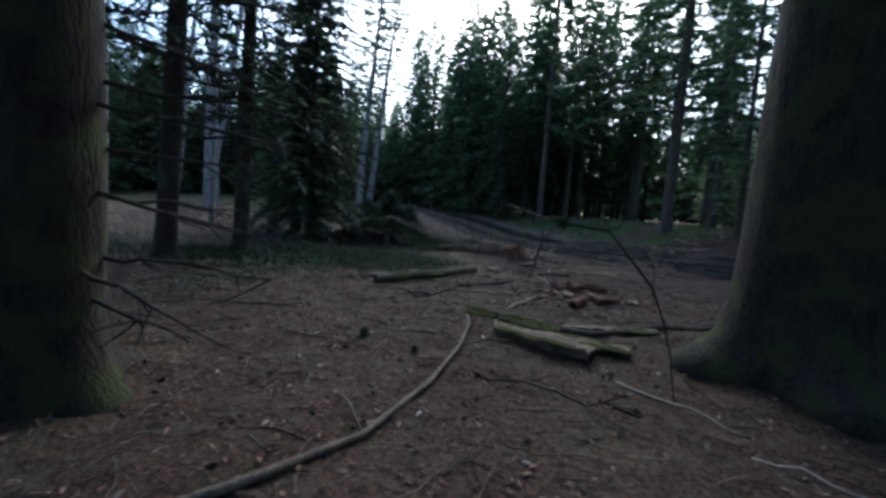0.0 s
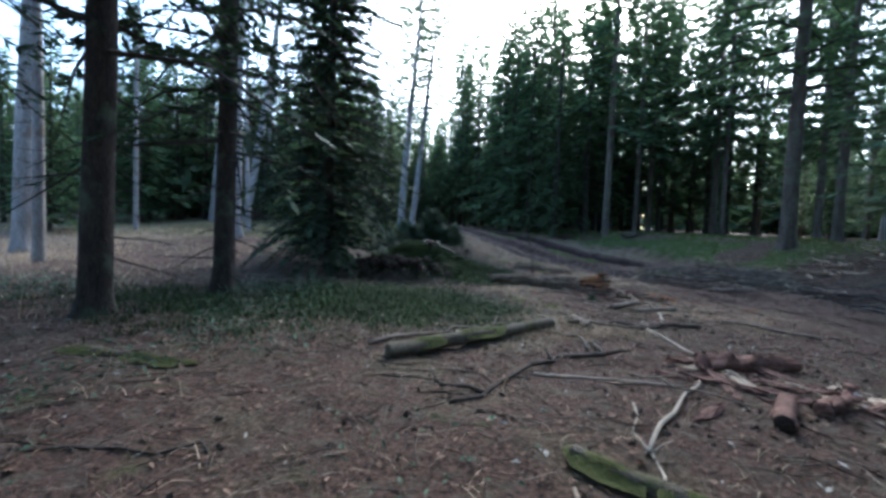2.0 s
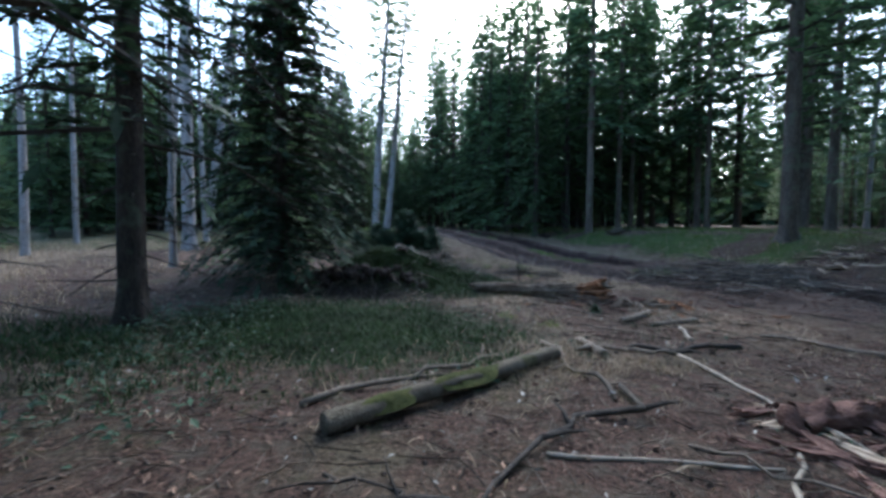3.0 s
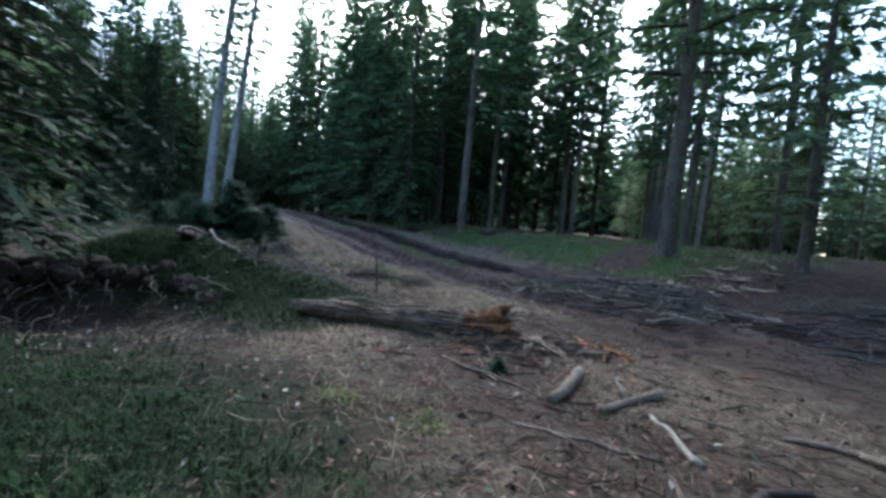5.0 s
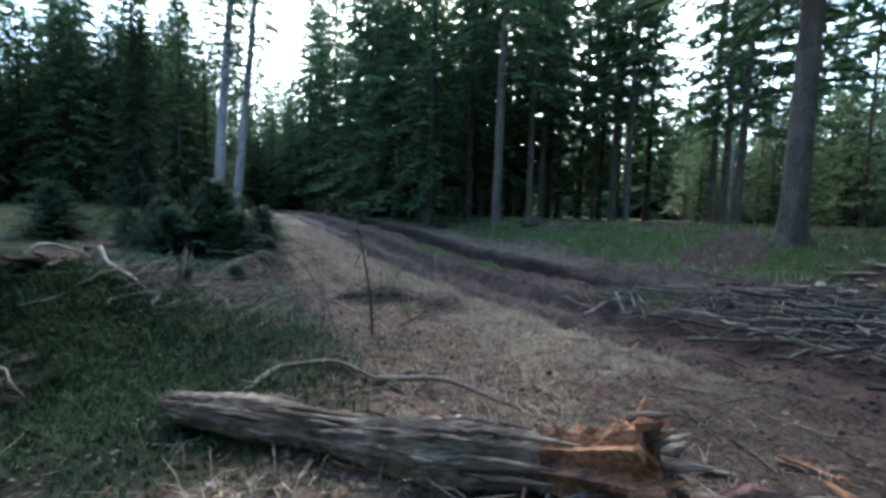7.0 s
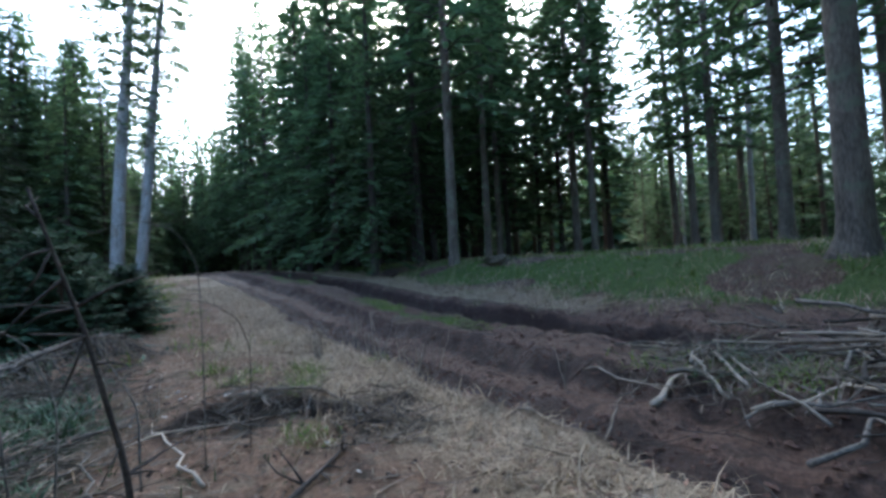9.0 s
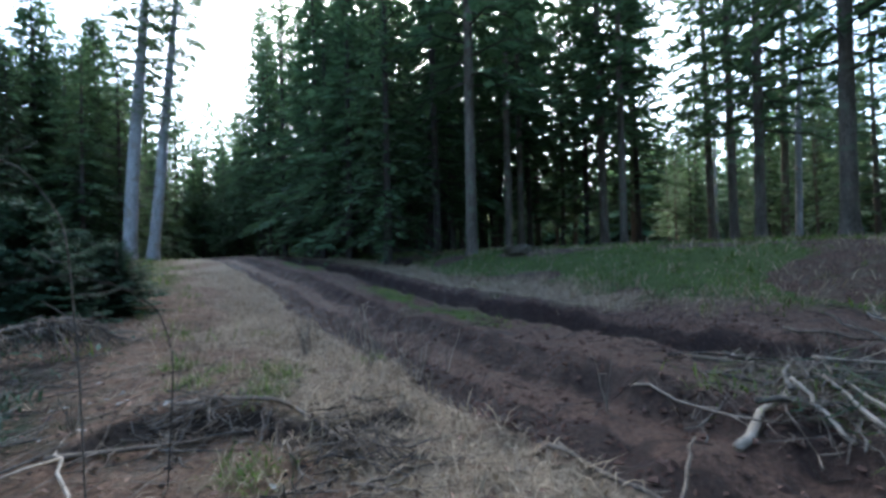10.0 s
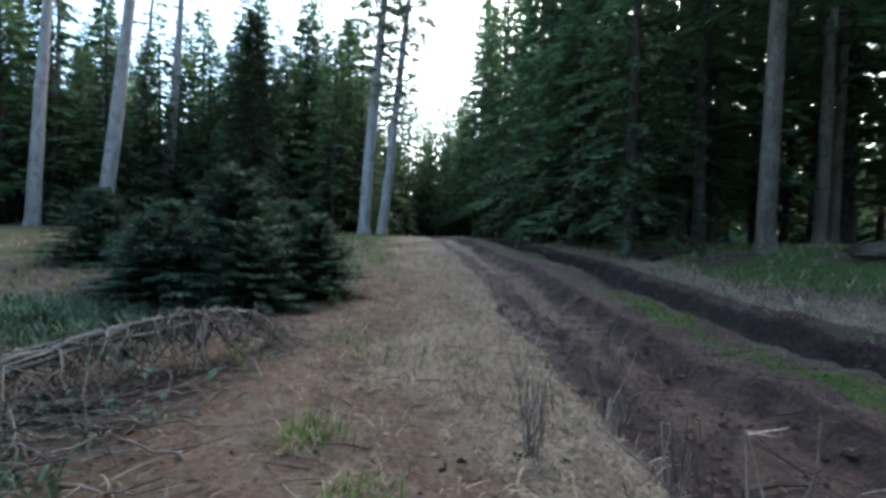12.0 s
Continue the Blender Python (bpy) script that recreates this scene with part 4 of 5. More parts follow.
def chunk(x, y, size, mat, label, seed, name="wood_chunk", flat=0.5, category="wood chunk", group="broken wood pieces"):
    """A jagged broken piece of wood with splintered ends."""
    rnd = np.random.RandomState(seed)
    t = thing(name, label, category, Matrix.Translation(lie(x, y, size * flat * 0.2)) @ pose(0, 0, 0, rnd.uniform(-12, 12), rnd.uniform(-12, 12), rnd.uniform(0, 360)), group)
    g = Geo()
    s = np.linspace(-0.5, 0.5, 6)
    tube(g, np.stack([s * size * 1.5, 0 * s, 0 * s], 1), size * np.array([0.05, 0.12, 0.16, 0.15, 0.11, 0.04]), 11, 0, 0.45, rnd)
    g.v[-1][:, 2] *= flat * 1.6
    ends = g.v[-1].reshape(6, 11, 3)
    ends[0, :, 0] -= rnd.random(11) * size * 0.3
    ends[-1, :, 0] += rnd.random(11) * size * 0.3
    part("body", g, mat, t, smooth=False)
    for i in range(7):
        g = Geo()
        e = rnd.choice([-1, 1])
        o = np.array([e * size * 0.6, rnd.normal(0, 0.08) * size, rnd.uniform(-0.05, 0.12) * size])
        tube(g, [o, o + [e * size * rnd.uniform(0.2, 0.4), rnd.normal(0, 0.05) * size, 0.03 * size]], [0.035 * size, 0.004], 4)
        part("splinter", g, mat, t)
    return t


def rotten_log():
    """The grey broken trunk with orange crumbling heart, across the walk."""
    rnd = np.random.RandomState(71)
    a, b = np.array([-0.25, 15.15, gz(-0.25, 15.15) + 0.13]), np.array([2.1, 14.32, gz(2.1, 14.32) + 0.19])
    d = (b - a) / np.linalg.norm(b - a)
    side = np.array([-d[1], d[0], 0])
    t = thing("rotten_log", "grey rotten fallen trunk with splintered orange broken end", "log", Matrix.Translation(a))
    n, sides = 56, 30
    s = np.linspace(0, 1, n)
    p = np.outer(s, b - a) + np.outer(0.02 * np.sin(s * 9), side)
    p[:, 2] -= 0.03 * np.sin(s * math.pi)
    rad = 0.085 + 0.07 * s ** 0.8 + 0.02 * np.sin(s * 13) + 0.07 * np.clip((s - 0.8) / 0.2, 0, 1)
    g = Geo()
    tube(g, p, rad, sides, 0, 0.0, rnd, caps=False)
    ring = g.v[-1].reshape(n, sides, 3)
    groove = 1 + 0.16 * np.sin(np.arange(sides) * 2.1 + 0.8 * np.sin(s[:, None] * 7)) + 0.1 * np.sin(np.arange(sides) * 0.9 + 3 * s[:, None]) + rnd.normal(0, 0.05, (n, sides))
    ring[...] = p[:, None] + (ring - p[:, None]) * groove[..., None]
    ring[0] -= d * rnd.uniform(0, 0.3, (sides, 1))
    ring[-1] += d * rnd.uniform(-0.12, 0.1, (sides, 1))
    cut = 44
    shell, end = Geo(), Geo()
    quads = [(i * sides + j, i * sides + (j + 1) % sides, (i + 1) * sides + (j + 1) % sides, (i + 1) * sides + j) for i in range(cut) for j in range(sides)]
    shell.add(ring[:cut + 1].reshape(-1, 3), quads)
    rest = n - 1 - cut
    end.add((p[cut:, None] + (ring[cut:] - p[cut:, None]) * 1.02).reshape(-1, 3), [q for q in quads if q[3] <= rest * sides + sides - 1])
    part("trunk_shell", shell, ROT_WOOD, t)
    part("broken_end", end, ROT_ORANGE, t, "crumbling orange broken end", smooth=False)
    g = Geo()
    tube(g, [p[-6], p[-1] - d * 0.03, p[-1] + d * 0.03], [0.12, 0.15, 0.09], 14, 0, 0.35, rnd)
    part("heartwood", g, ROT_ORANGE, t, "crumbling orange rotten heartwood", smooth=False)
    for i in range(40):
        g = Geo()
        ang = rnd.uniform(0, 6.28)
        q = p[-1 - rnd.randint(0, 3)] + (side * math.cos(ang) + np.array([0, 0, math.sin(ang)])) * rad[-1] * rnd.uniform(0.4, 1.05)
        e = q + d * rnd.uniform(0.02, 0.2) + rnd.normal(0, 0.03, 3) + np.array([0, 0, rnd.uniform(-0.03, 0.12)])
        tube(g, [q, (q + e) / 2, e], [rnd.uniform(0.02, 0.045), rnd.uniform(0.015, 0.03), 0.004], 5, 0, 0.3, rnd)
        part("splinter", g, ROT_ORANGE if i % 3 else ROT_WOOD, t)
    for i in range(9):
        g = Geo()
        q = p[0] + (side * rnd.normal(0, 0.05) + np.array([0, 0, rnd.normal(0, 0.03)]))
        e = q - d * rnd.uniform(0.15, 0.4) + rnd.normal(0, 0.03, 3) + np.array([0, 0, 0.03])
        tube(g, [q, e], [0.02, 0.003], 5)
        part("splinter", g, ROT_WOOD, t)
    for i in range(50):
        g = Geo()
        k = rnd.randint(2, n - 16)
        ang = rnd.uniform(-0.3, 3.3)
        o = side * math.cos(ang) + np.array([0, 0, math.sin(ang)])
        q = p[k] + o * rad[k] * 1.08
        l = rnd.uniform(0.12, 0.45)
        tube(g, [q, q + d * l * 0.5 + o * 0.012, q + d * l], [0.006, 0.016, 0.004], 4, 0, 0.2, rnd)
        part("bark_strip", g, ROT_WOOD, t)


rotten_log()
# broken butt of the rotten trunk and crumbled wood round it
for i, (x, y, s) in enumerate(((2.42, 14.2, 0.42), (2.65, 14.3, 0.36), (3.05, 14.05, 0.26), (3.2, 13.95, 0.24), (2.6, 13.95, 0.3), (3.4, 13.95, 0.22), (2.25, 13.95, 0.26), (2.3, 14.55, 0.3), (2.85, 14.15, 0.3), (3.1, 14.2, 0.25), (2.95, 13.9, 0.28), (3.35, 14.1, 0.2))):
    chunk(x, y, s, ROT_ORANGE if i in (2, 3, 5, 9, 11) else (ROT_BROWN if i % 2 else ROT_WOOD), ("crumbled orange rotten wood piece" if i in (2, 3, 5, 9, 11) else "broken rotten wood piece beside the fallen trunk"), 80 + i, flat=0.75)
rp = random.Random(9)
for i in range(60):
    x, y = 2.5 + rp.gauss(0, 0.75), 13.85 + rp.gauss(0, 0.5)
    chunk(x, y, rp.uniform(0.06, 0.18), rp.choice((ROT_ORANGE, ROT_BROWN, ROT_WOOD)), "small rotten wood fragment on the ground", 120 + i, flat=0.4)
chunk(1.56, 13.95, 0.22, ROT_ORANGE, "flat orange wood chip on straw", 99, flat=0.3)
for i in range(44):
    chunk(2.9 + rp.gauss(0, 0.55), 8.95 + rp.gauss(0, 0.45), rp.uniform(0.12, 0.34), rp.choice((ROT_BROWN, ROT_BROWN, SAWN)), "red-brown bark fragment on the ground", 160 + i, flat=0.4)
# pale sawn slabs beyond the branch pile
for i in range(34):
    chunk(8.8 + rp.gauss(0, 0.9), 18.6 + rp.gauss(0, 0.45), rp.uniform(0.22, 0.5), SAWN, "pale split wood slab beside the branch pile", 200 + i, name="wood_slab", flat=0.14, category="wood slab", group="pale wood slabs")


def brash_pile(u0, u1, v0, v1, count, label, seed, mats, tall, length, lean_deg, thick=1.0, stray=0.55):
    """A tangled heap of cut branches, each a part."""
    rnd = np.random.RandomState(seed)
    cx, cy = to_xy((u0 + u1) / 2, (v0 + v1) / 2)
    o = lie(cx, cy)
    t = thing("branch_pile", label, "branch pile", Matrix.Translation(o))
    for i in range(count):
        uu, vv = np.clip(rnd.normal((u0 + u1) / 2, (u1 - u0) / 4), u0, u1), np.clip(rnd.normal((v0 + v1) / 2, (v1 - v0) / 4), v0, v1)
        x, y = to_xy(uu, vv)
        edge = max(0.15, 1 - ((uu - (u0 + u1) / 2) / (u1 - u0) * 2) ** 2 - ((vv - (v0 + v1) / 2) / (v1 - v0) * 2) ** 2)
        z = rnd.uniform(0.02, tall * edge)
        a = radians(lean_deg) + rnd.normal(0, stray)
        l = rnd.uniform(0.4, 1.0) * length
        e = np.array([math.cos(a), math.sin(a), rnd.normal(0, 0.06)]) * l
        p = np.array([x, y, gz(x, y) + z])
        q = crooked(p - e / 2, p + e / 2, rnd, 6, 0.035)
        q[:, 2] = np.maximum(q[:, 2], height(q[:, 0], q[:, 1]) + 0.01)
        r = thick * rnd.uniform(0.006, 0.024) * (1.3 if i < 10 else 1)
        g = Geo()
        tube(g, q - o, np.linspace(r, r * 0.35, 6), 5, 0, 0.1, rnd, caps=True)
        for k in range(3):
            c = q[rnd.randint(1, 5)] - o
            f = c + e / l * rnd.uniform(0.1, 0.3) + rnd.normal(0, 0.09, 3)
            tube(g, [c, f], [r * 0.5, 0.002], 3, 0, caps=False)
        part("branch", g, mats[rnd.randint(len(mats))], t)
    return t


brash_pile(10.6, 14.0, 12.2, 16.6, 300, "dark heap of cut branches lying across the muddy track", 301, (DARK_TWIG, DEAD, STICK, STICK, DEAD, PALE_STICK), 0.55, 1.5, 10, 1.05, 0.85)
brash_pile(12.0, 15.0, 9.2, 12.0, 110, "scattered cut branches in churned mud", 303, (DARK_TWIG, STICK, DEAD), 0.2, 1.5, -15)
brash_pile(10.5, 12.4, 15.2, 16.5, 150, "heap of grey-green stalks beside the rut", 302, (DEAD, STICK, DEAD, BRAMBLE), 0.25, 0.8, 35, 0.32)
brash_pile(7.1, 8.1, 17.6, 18.5, 70, "low tangle of dead twigs and roots on the straw", 305, (DEAD, STICK, STICK), 0.08, 0.5, -20, 0.4, 1.1)
brash_pile(8.0, 8.8, 16.7, 17.7, 70, "low tangle of dark roots at the rut's edge", 306, (DARK_TWIG, STICK, STICK), 0.09, 0.45, -50, 0.4, 1.2)
brash_pile(6.2, 7.6, 11.8, 13.4, 90, "broken twigs and roots under the rotten trunk's butt", 307, (DARK_TWIG, DEAD, STICK, ROT_BROWN), 0.16, 0.6, 20, 0.5, 1.0)
stick((3.64, 18.72), (5.0, 19.35), 0.03, 0.018, PALE_STICK, "pale peeled branch on the stalk heap", 54, wobble=0.02, lift=0.25)
for i, (x, y, dx, dy) in enumerate(((4.15, 18.5, 0.03, 0.4), (4.3, 18.45, 0.12, 0.45), (4.5, 18.5, 0.02, 0.35))):
    stick((x, y), (x + dx, y + dy), 0.014, 0.011, PALE_STICK, "short pale peeled stick on the stalk heap", 55 + i, wobble=0.02, lift=0.14)
stick((5.2, 17.0), (7.3, 17.6), 0.03, 0.02, PALE_STICK, "long pale stick on the branch heap", 59, wobble=0.015, lift=0.2)


# ---- the grassy mound with broken stump and bent branches ----
def broken_stump():
    rnd = np.random.RandomState(5)
    o = lie(-1.5, 17.4, -0.03)
    t = thing("broken_stump", "pale splintered stump standing on the grassy mound", "stump", Matrix.Translation(o))
    g = Geo()
    tube(g, [(0, 0, 0), (0.01, 0, 0.15), (0.05, 0.01, 0.3)], [0.1, 0.075, 0.06], 12, 0, 0.15, rnd)
    part("base", g, ROT_WOOD, t)
    for i in range(7):
        g = Geo()
        a = i * 0.9
        q = np.array([0.05 + 0.05 * math.cos(a), 0.05 * math.sin(a), 0.24])
        tube(g, [q, q + [0.02, 0, 0.12], q + [0.06, 0.01, rnd.uniform(0.16, 0.34)]], [0.022, 0.018, 0.003], 5, 0, 0.15, rnd)
        part("splinter", g, PALE_STICK if i % 2 else ROT_WOOD, t)


broken_stump()


def root_plate():
    """Lumpy upturned earth over the hollow, bound by roots."""
    rnd = np.random.RandomState(14)
    o = lie(-3.05, 15.5, -0.22)
    t = thing("root_plate", "upturned dark earth and roots under the grassy mound", "root plate", Matrix.Translation(o))
    for i in range(90):
        g = Geo()
        w = rnd.uniform(-1.5, 1.5)
        c = np.array([w, rnd.normal(0, 0.12), rnd.uniform(0.0, 0.42) * (1 - (w / 1.7) ** 2) + 0.06])
        r = rnd.uniform(0.05, 0.13)
        q = np.linspace(-1, 1, 5)
        tube(g, c + np.outer(q * r * 1.3, rnd.normal(0, 1, 3) * [1, 0.3, 0.3]) / 1.2, r * np.array([0.35, 0.85, 1.0, 0.8, 0.3]), 7, 0, 0.35, rnd)
        part("clod", g, SOIL, t, smooth=False)
    for i in range(46):
        g = Geo()
        c = np.array([rnd.uniform(-1.5, 1.5), -0.12, rnd.uniform(0.1, 0.45)])
        e = c + np.array([rnd.normal(0, 0.3), -rnd.uniform(0.1, 0.4), -rnd.uniform(0.0, 0.35)])
        tube(g, crooked(c, e, rnd, 5, 0.08), np.linspace(0.014, 0.003, 5), 5)
        part("root", g, (DARK_TWIG, STICK)[i % 2], t)


root_plate()
chunk(-2.45, 17.0, 0.75, SOIL, "dark earthy root clump on top of the mound", 702, name="root_clump", flat=0.4, category="root clump", group="")


def bent_branch(points, r, mat, label, twigs=0, seed=1, name="bent_branch", group=""):
    rnd = np.random.RandomState(seed)
    o = np.array(points[0])
    t = thing(name, label, "branch", Matrix.Translation(o), group)
    p = np.array(points) - o
    s = np.linspace(0, len(p) - 1, 4 * len(p))
    q = np.stack([np.interp(s, range(len(p)), p[:, k]) for k in range(3)], 1)
    q[1:-1] = (q[:-2] + 2 * q[1:-1] + q[2:]) / 4
    g = Geo()
    tube(g, q, np.linspace(r, r * 0.35, len(q)), 7, 0, 0.1, rnd)
    part("stem", g, mat, t)
    for i in range(twigs):
        k = rnd.randint(2, len(q) - 1)
        d = rnd.normal(0, 1, 3) * [1, 1, 0.7]
        d *= rnd.uniform(0.1, 0.3) / np.linalg.norm(d)
        g = Geo()
        tube(g, [q[k], q[k] + d * 0.5 + rnd.normal(0, 0.015, 3), q[k] + d], [r * 0.45, r * 0.3, 0.0015], 4)
        part("twig", g, mat, t)
    return t


def gp(x, y, up):
    return (x, y, gz(x, y) + up)


bent_branch([(-2.32, 17.4, 0.86), (-2.2, 17.3, 0.72), (-1.95, 17.15, gz(-1.95, 17.15) + 0.1), (-1.7, 17.0, gz(-1.7, 17.0) + 0.06), gp(-1.4, 16.85, 0.0)], 0.034, PALE_STICK, "pale bent branch rising from the mound", 2, 1)
bent_branch([gp(-2.62, 16.85, 0.0), gp(-2.6, 16.95, 0.14), gp(-2.5, 17.05, 0.2), gp(-2.25, 17.15, 0.14)], 0.028, PALE_STICK, "pale hooked branch on the mound", 1, 2)
bent_branch([gp(-1.15, 17.3, 0.0), gp(-0.95, 17.2, 0.12), gp(-0.8, 17.0, 0.05)], 0.02, DEAD, "grey hooked root on the mound", 2, 3)
bent_branch([gp(-0.2, 15.6, 0.02), gp(-0.05, 16.0, 0.06), gp(0.4, 16.1, 0.1), gp(0.95, 15.6, 0.02)], 0.03, STICK, "curved grey branch behind the rotten trunk", 3, 4)
bent_branch([gp(0.75, 15.75, 0.05), gp(1.25, 15.6, 0.14), gp(1.75, 15.3, 0.04)], 0.028, STICK, "arched stick behind the rotten trunk", 2, 5)
rr = random.Random(4)
for i in range(16):
    x, y = -3.1 + rr.gauss(0, 0.9), 14.75 + rr.gauss(0, 0.3)
    bent_branch([gp(x, y, 0.12), gp(x + rr.gauss(0, 0.15), y - 0.2, 0.16), gp(x + rr.gauss(0, 0.3), y - 0.45, 0.0)], rr.uniform(0.007, 0.016), DARK_TWIG if i % 3 else STICK, "thin root hanging over the dark hollow", 2, 20 + i, "root", "roots in the hollow")
# dead slender sapling that leans over the straw
bent_branch([gp(0.6, 17.33, -0.05), (0.56, 17.32, 0.45), (0.47, 17.27, 0.95), (0.35, 17.2, 1.45)], 0.014, DARK_TWIG, "dead leaning sapling with bare thorny twigs", 26, 6, "dead_sapling")
bent_branch([gp(0.30, 16.9, -0.03), (0.15, 17.1, 0.35), (-0.15, 17.3, 0.75), (-0.5, 17.35, 1.0), (-0.8, 17.2, 1.08)], 0.009, DEAD, "thin arching bare bramble cane", 6, 7, "bramble_cane", "bare bramble canes")
bent_branch([gp(-0.4, 18.2, -0.03), (-0.5, 18.25, 0.5), (-0.75, 18.2, 0.95), (-1.1, 18.0, 1.1)], 0.008, DEAD, "thin arching bare bramble cane", 5, 8, "bramble_cane", "bare bramble canes")
bent_branch([gp(0.1, 18.4, -0.03), (0.05, 18.5, 0.35), (-0.15, 18.6, 0.62), (-0.5, 18.6, 0.7)], 0.007, DEAD, "thin arching bare bramble cane", 5, 9, "bramble_cane", "bare bramble canes")
bent_branch([gp(-0.9, 18.9, -0.03), (-1.0, 18.9, 0.4), (-1.3, 18.8, 0.7), (-1.7, 18.7, 0.72)], 0.007, PALE_STICK, "thin arching pale bramble cane", 5, 10, "bramble_cane", "bare bramble canes")


bent_branch([gp(0.58, 18.87, -0.03), (0.59, 18.94, 0.55), (0.52, 18.93, 0.79), (0.37, 18.88, 0.92), (0.18, 18.8, 0.98), (-0.01, 18.7, 0.95), (-0.18, 18.57, 0.87), (-0.35, 18.5, 0.74)], 0.0036, DARK_TWIG, "long dark thorny bramble cane in a wide arch", 30, 11, "bramble_cane", "bare bramble canes")
bent_branch([gp(0.38, 18.6, -0.03), (0.42, 18.5, 0.6), (0.44, 18.4, 1.2), (0.36, 18.3, 1.4), (0.2, 18.2, 1.45), (0.0, 18.1, 1.36)], 0.004, DEAD, "thin pale bramble cane bending over", 8, 12, "bramble_cane", "bare bramble canes")
bent_branch([gp(-0.1, 18.0, -0.03), (-0.12, 18.1, 0.5), (-0.3, 18.15, 0.85), (-0.6, 18.1, 1.0), (-0.9, 18.0, 0.9)], 0.005, DEAD, "thin pale bramble cane bending over", 10, 13, "bramble_cane", "bare bramble canes")
stick((-0.36, 19.6), (0.47, 18.28), 0.007, 0.013, PALE_STICK, "pale birch stick lying on rusty needles", 420, wobble=0.02, twigs=2, lift=0.05)


# ---- heap of dead fir branches on the verge ----
def branch_heap():
    rnd = np.random.RandomState(55)
    o = lie(-2.2, 21.8)
    t = thing("dead_branch_heap", "arched dead fir branch with dense hanging grey twigs", "branch pile", Matrix.Translation(o))
    way = np.array([gp(-2.75, 20.3, 0.05), gp(-2.5, 20.9, 0.3), gp(-2.3, 21.5, 0.44), gp(-2.15, 22.1, 0.48), gp(-2.05, 22.6, 0.38), gp(-2.0, 23.1, 0.05)]) - o
    s = np.linspace(0, 5, 22)
    p = np.stack([np.interp(s, range(6), way[:, k]) for k in range(3)], 1)
    for off, r in (((0, 0, 0), 0.035), ((0.05, -0.06, -0.07), 0.022), ((-0.12, 0.05, -0.02), 0.022)):
        g = Geo()
        tube(g, p + off + rnd.normal(0, 0.012, p.shape), np.linspace(r, r * 0.4, 22), 7, 0, 0.1, rnd)
        part("branch", g, DEAD, t)
    for i in range(300):
        k = rnd.randint(1, 21)
        q = p[k] + rnd.normal(0, 0.03, 3)
        e = q + np.array([rnd.normal(0.12, 0.2), rnd.normal(-0.05, 0.2), -rnd.uniform(0.08, 0.46)])
        e[2] = max(e[2], gz(e[0] + o[0], e[1] + o[1]) - o[2] + 0.01)
        g = Geo()
        m = (q + e) / 2 + rnd.normal(0, 0.05, 3)
        tube(g, [q, m, e], [0.009, 0.006, 0.002], 4, caps=False)
        tube(g, [m, m + rnd.normal(0, 0.09, 3)], [0.004, 0.001], 3, caps=False)
        part("twig", g, (DEAD, DARK_TWIG, STICK)[i % 3], t)


branch_heap()
for i in range(16):
    x, y = -1.9 + rr.gauss(0, 0.6), 20.9 + rr.gauss(0, 0.6)
    a = rr.uniform(0, 6.28)
    l = rr.uniform(0.3, 0.8)
    stick((x, y), (x + l * math.cos(a), y + l * math.sin(a)), 0.01, 0.005, DEAD if i % 2 else STICK, "thin grey stick beside the branch heap", 400 + i, twigs=3, lift=0.08)

brash_pile(3.9, 6.6, 16.0, 18.6, 280, "tangle of thin dead branches on rusty needles", 304, (DEAD, STICK, DARK_TWIG, STICK), 0.38, 1.0, 60, 0.65)
brash_pile(4.4, 6.6, 18.8, 20.8, 120, "tangle of grey twigs beside the branch heap", 305, (DEAD, STICK, DARK_TWIG), 0.22, 0.8, 20, 0.4)
bent_branch([gp(0.2, 19.75, 0.0), gp(0.55, 19.7, 0.05), gp(0.95, 19.6, 0.06), gp(1.3, 19.3, 0.04), gp(1.5, 19.05, 0.0)], 0.02, STICK, "dark crooked root lying in the straw", 10, 61, "root")
bent_branch([gp(-0.3, 19.35, 0.0), gp(0.1, 19.3, 0.05), gp(0.5, 19.35, 0.05), gp(0.8, 19.5, 0.0)], 0.018, STICK, "brown crooked root lying on needles", 8, 62, "root")
bent_branch([gp(0.9, 17.9, 0.0), gp(1.1, 18.2, 0.04), gp(1.25, 18.6, 0.03)], 0.02, DARK_TWIG, "short dark root in the straw", 6, 63, "root")
# young spruces beside the path
plant("bush", -4.15, 24.5, 0, 0.86, (0, 0))
plant("bush", -5.45, 24.4, 80, 0.7, (0, 0))
plant("bush", -3.2, 25.2, 200, 0.66, (0, 0))
plant("bush", -4.9, 23.7, 140, 0.62, (0, 0))
plant("bush", -3.4, 24.0, 300, 0.6, (0, 0))
plant("bush", -6.5, 24.9, 20, 0.5, (0, 0))
plant("bush", -1.75, 19.6, 110, 0.28, (0, 0), "low green spruce sprig beside the mound")
plant("bush", -2.7, 18.6, 90, 0.26, (0, 0), "low spreading young spruce behind the mound")
plant("bush", -8.9, 25.5, 130, 0.8, (0, 0))
plant("bush", -4.6, 26.4, 240, 0.75, (0, 0))
plant("bush", 1.75, 13.35, 30, 0.1, (0, 0), "low spruce sprig in front of the rotten trunk")
plant("bush", -0.29, 5.56, 100, 0.085, (0, 0), "low green spruce sprig on the needles")
plant("bush", 0.3, 5.27, 10, 0.06, (0, 0), "low green spruce sprig on the needles")


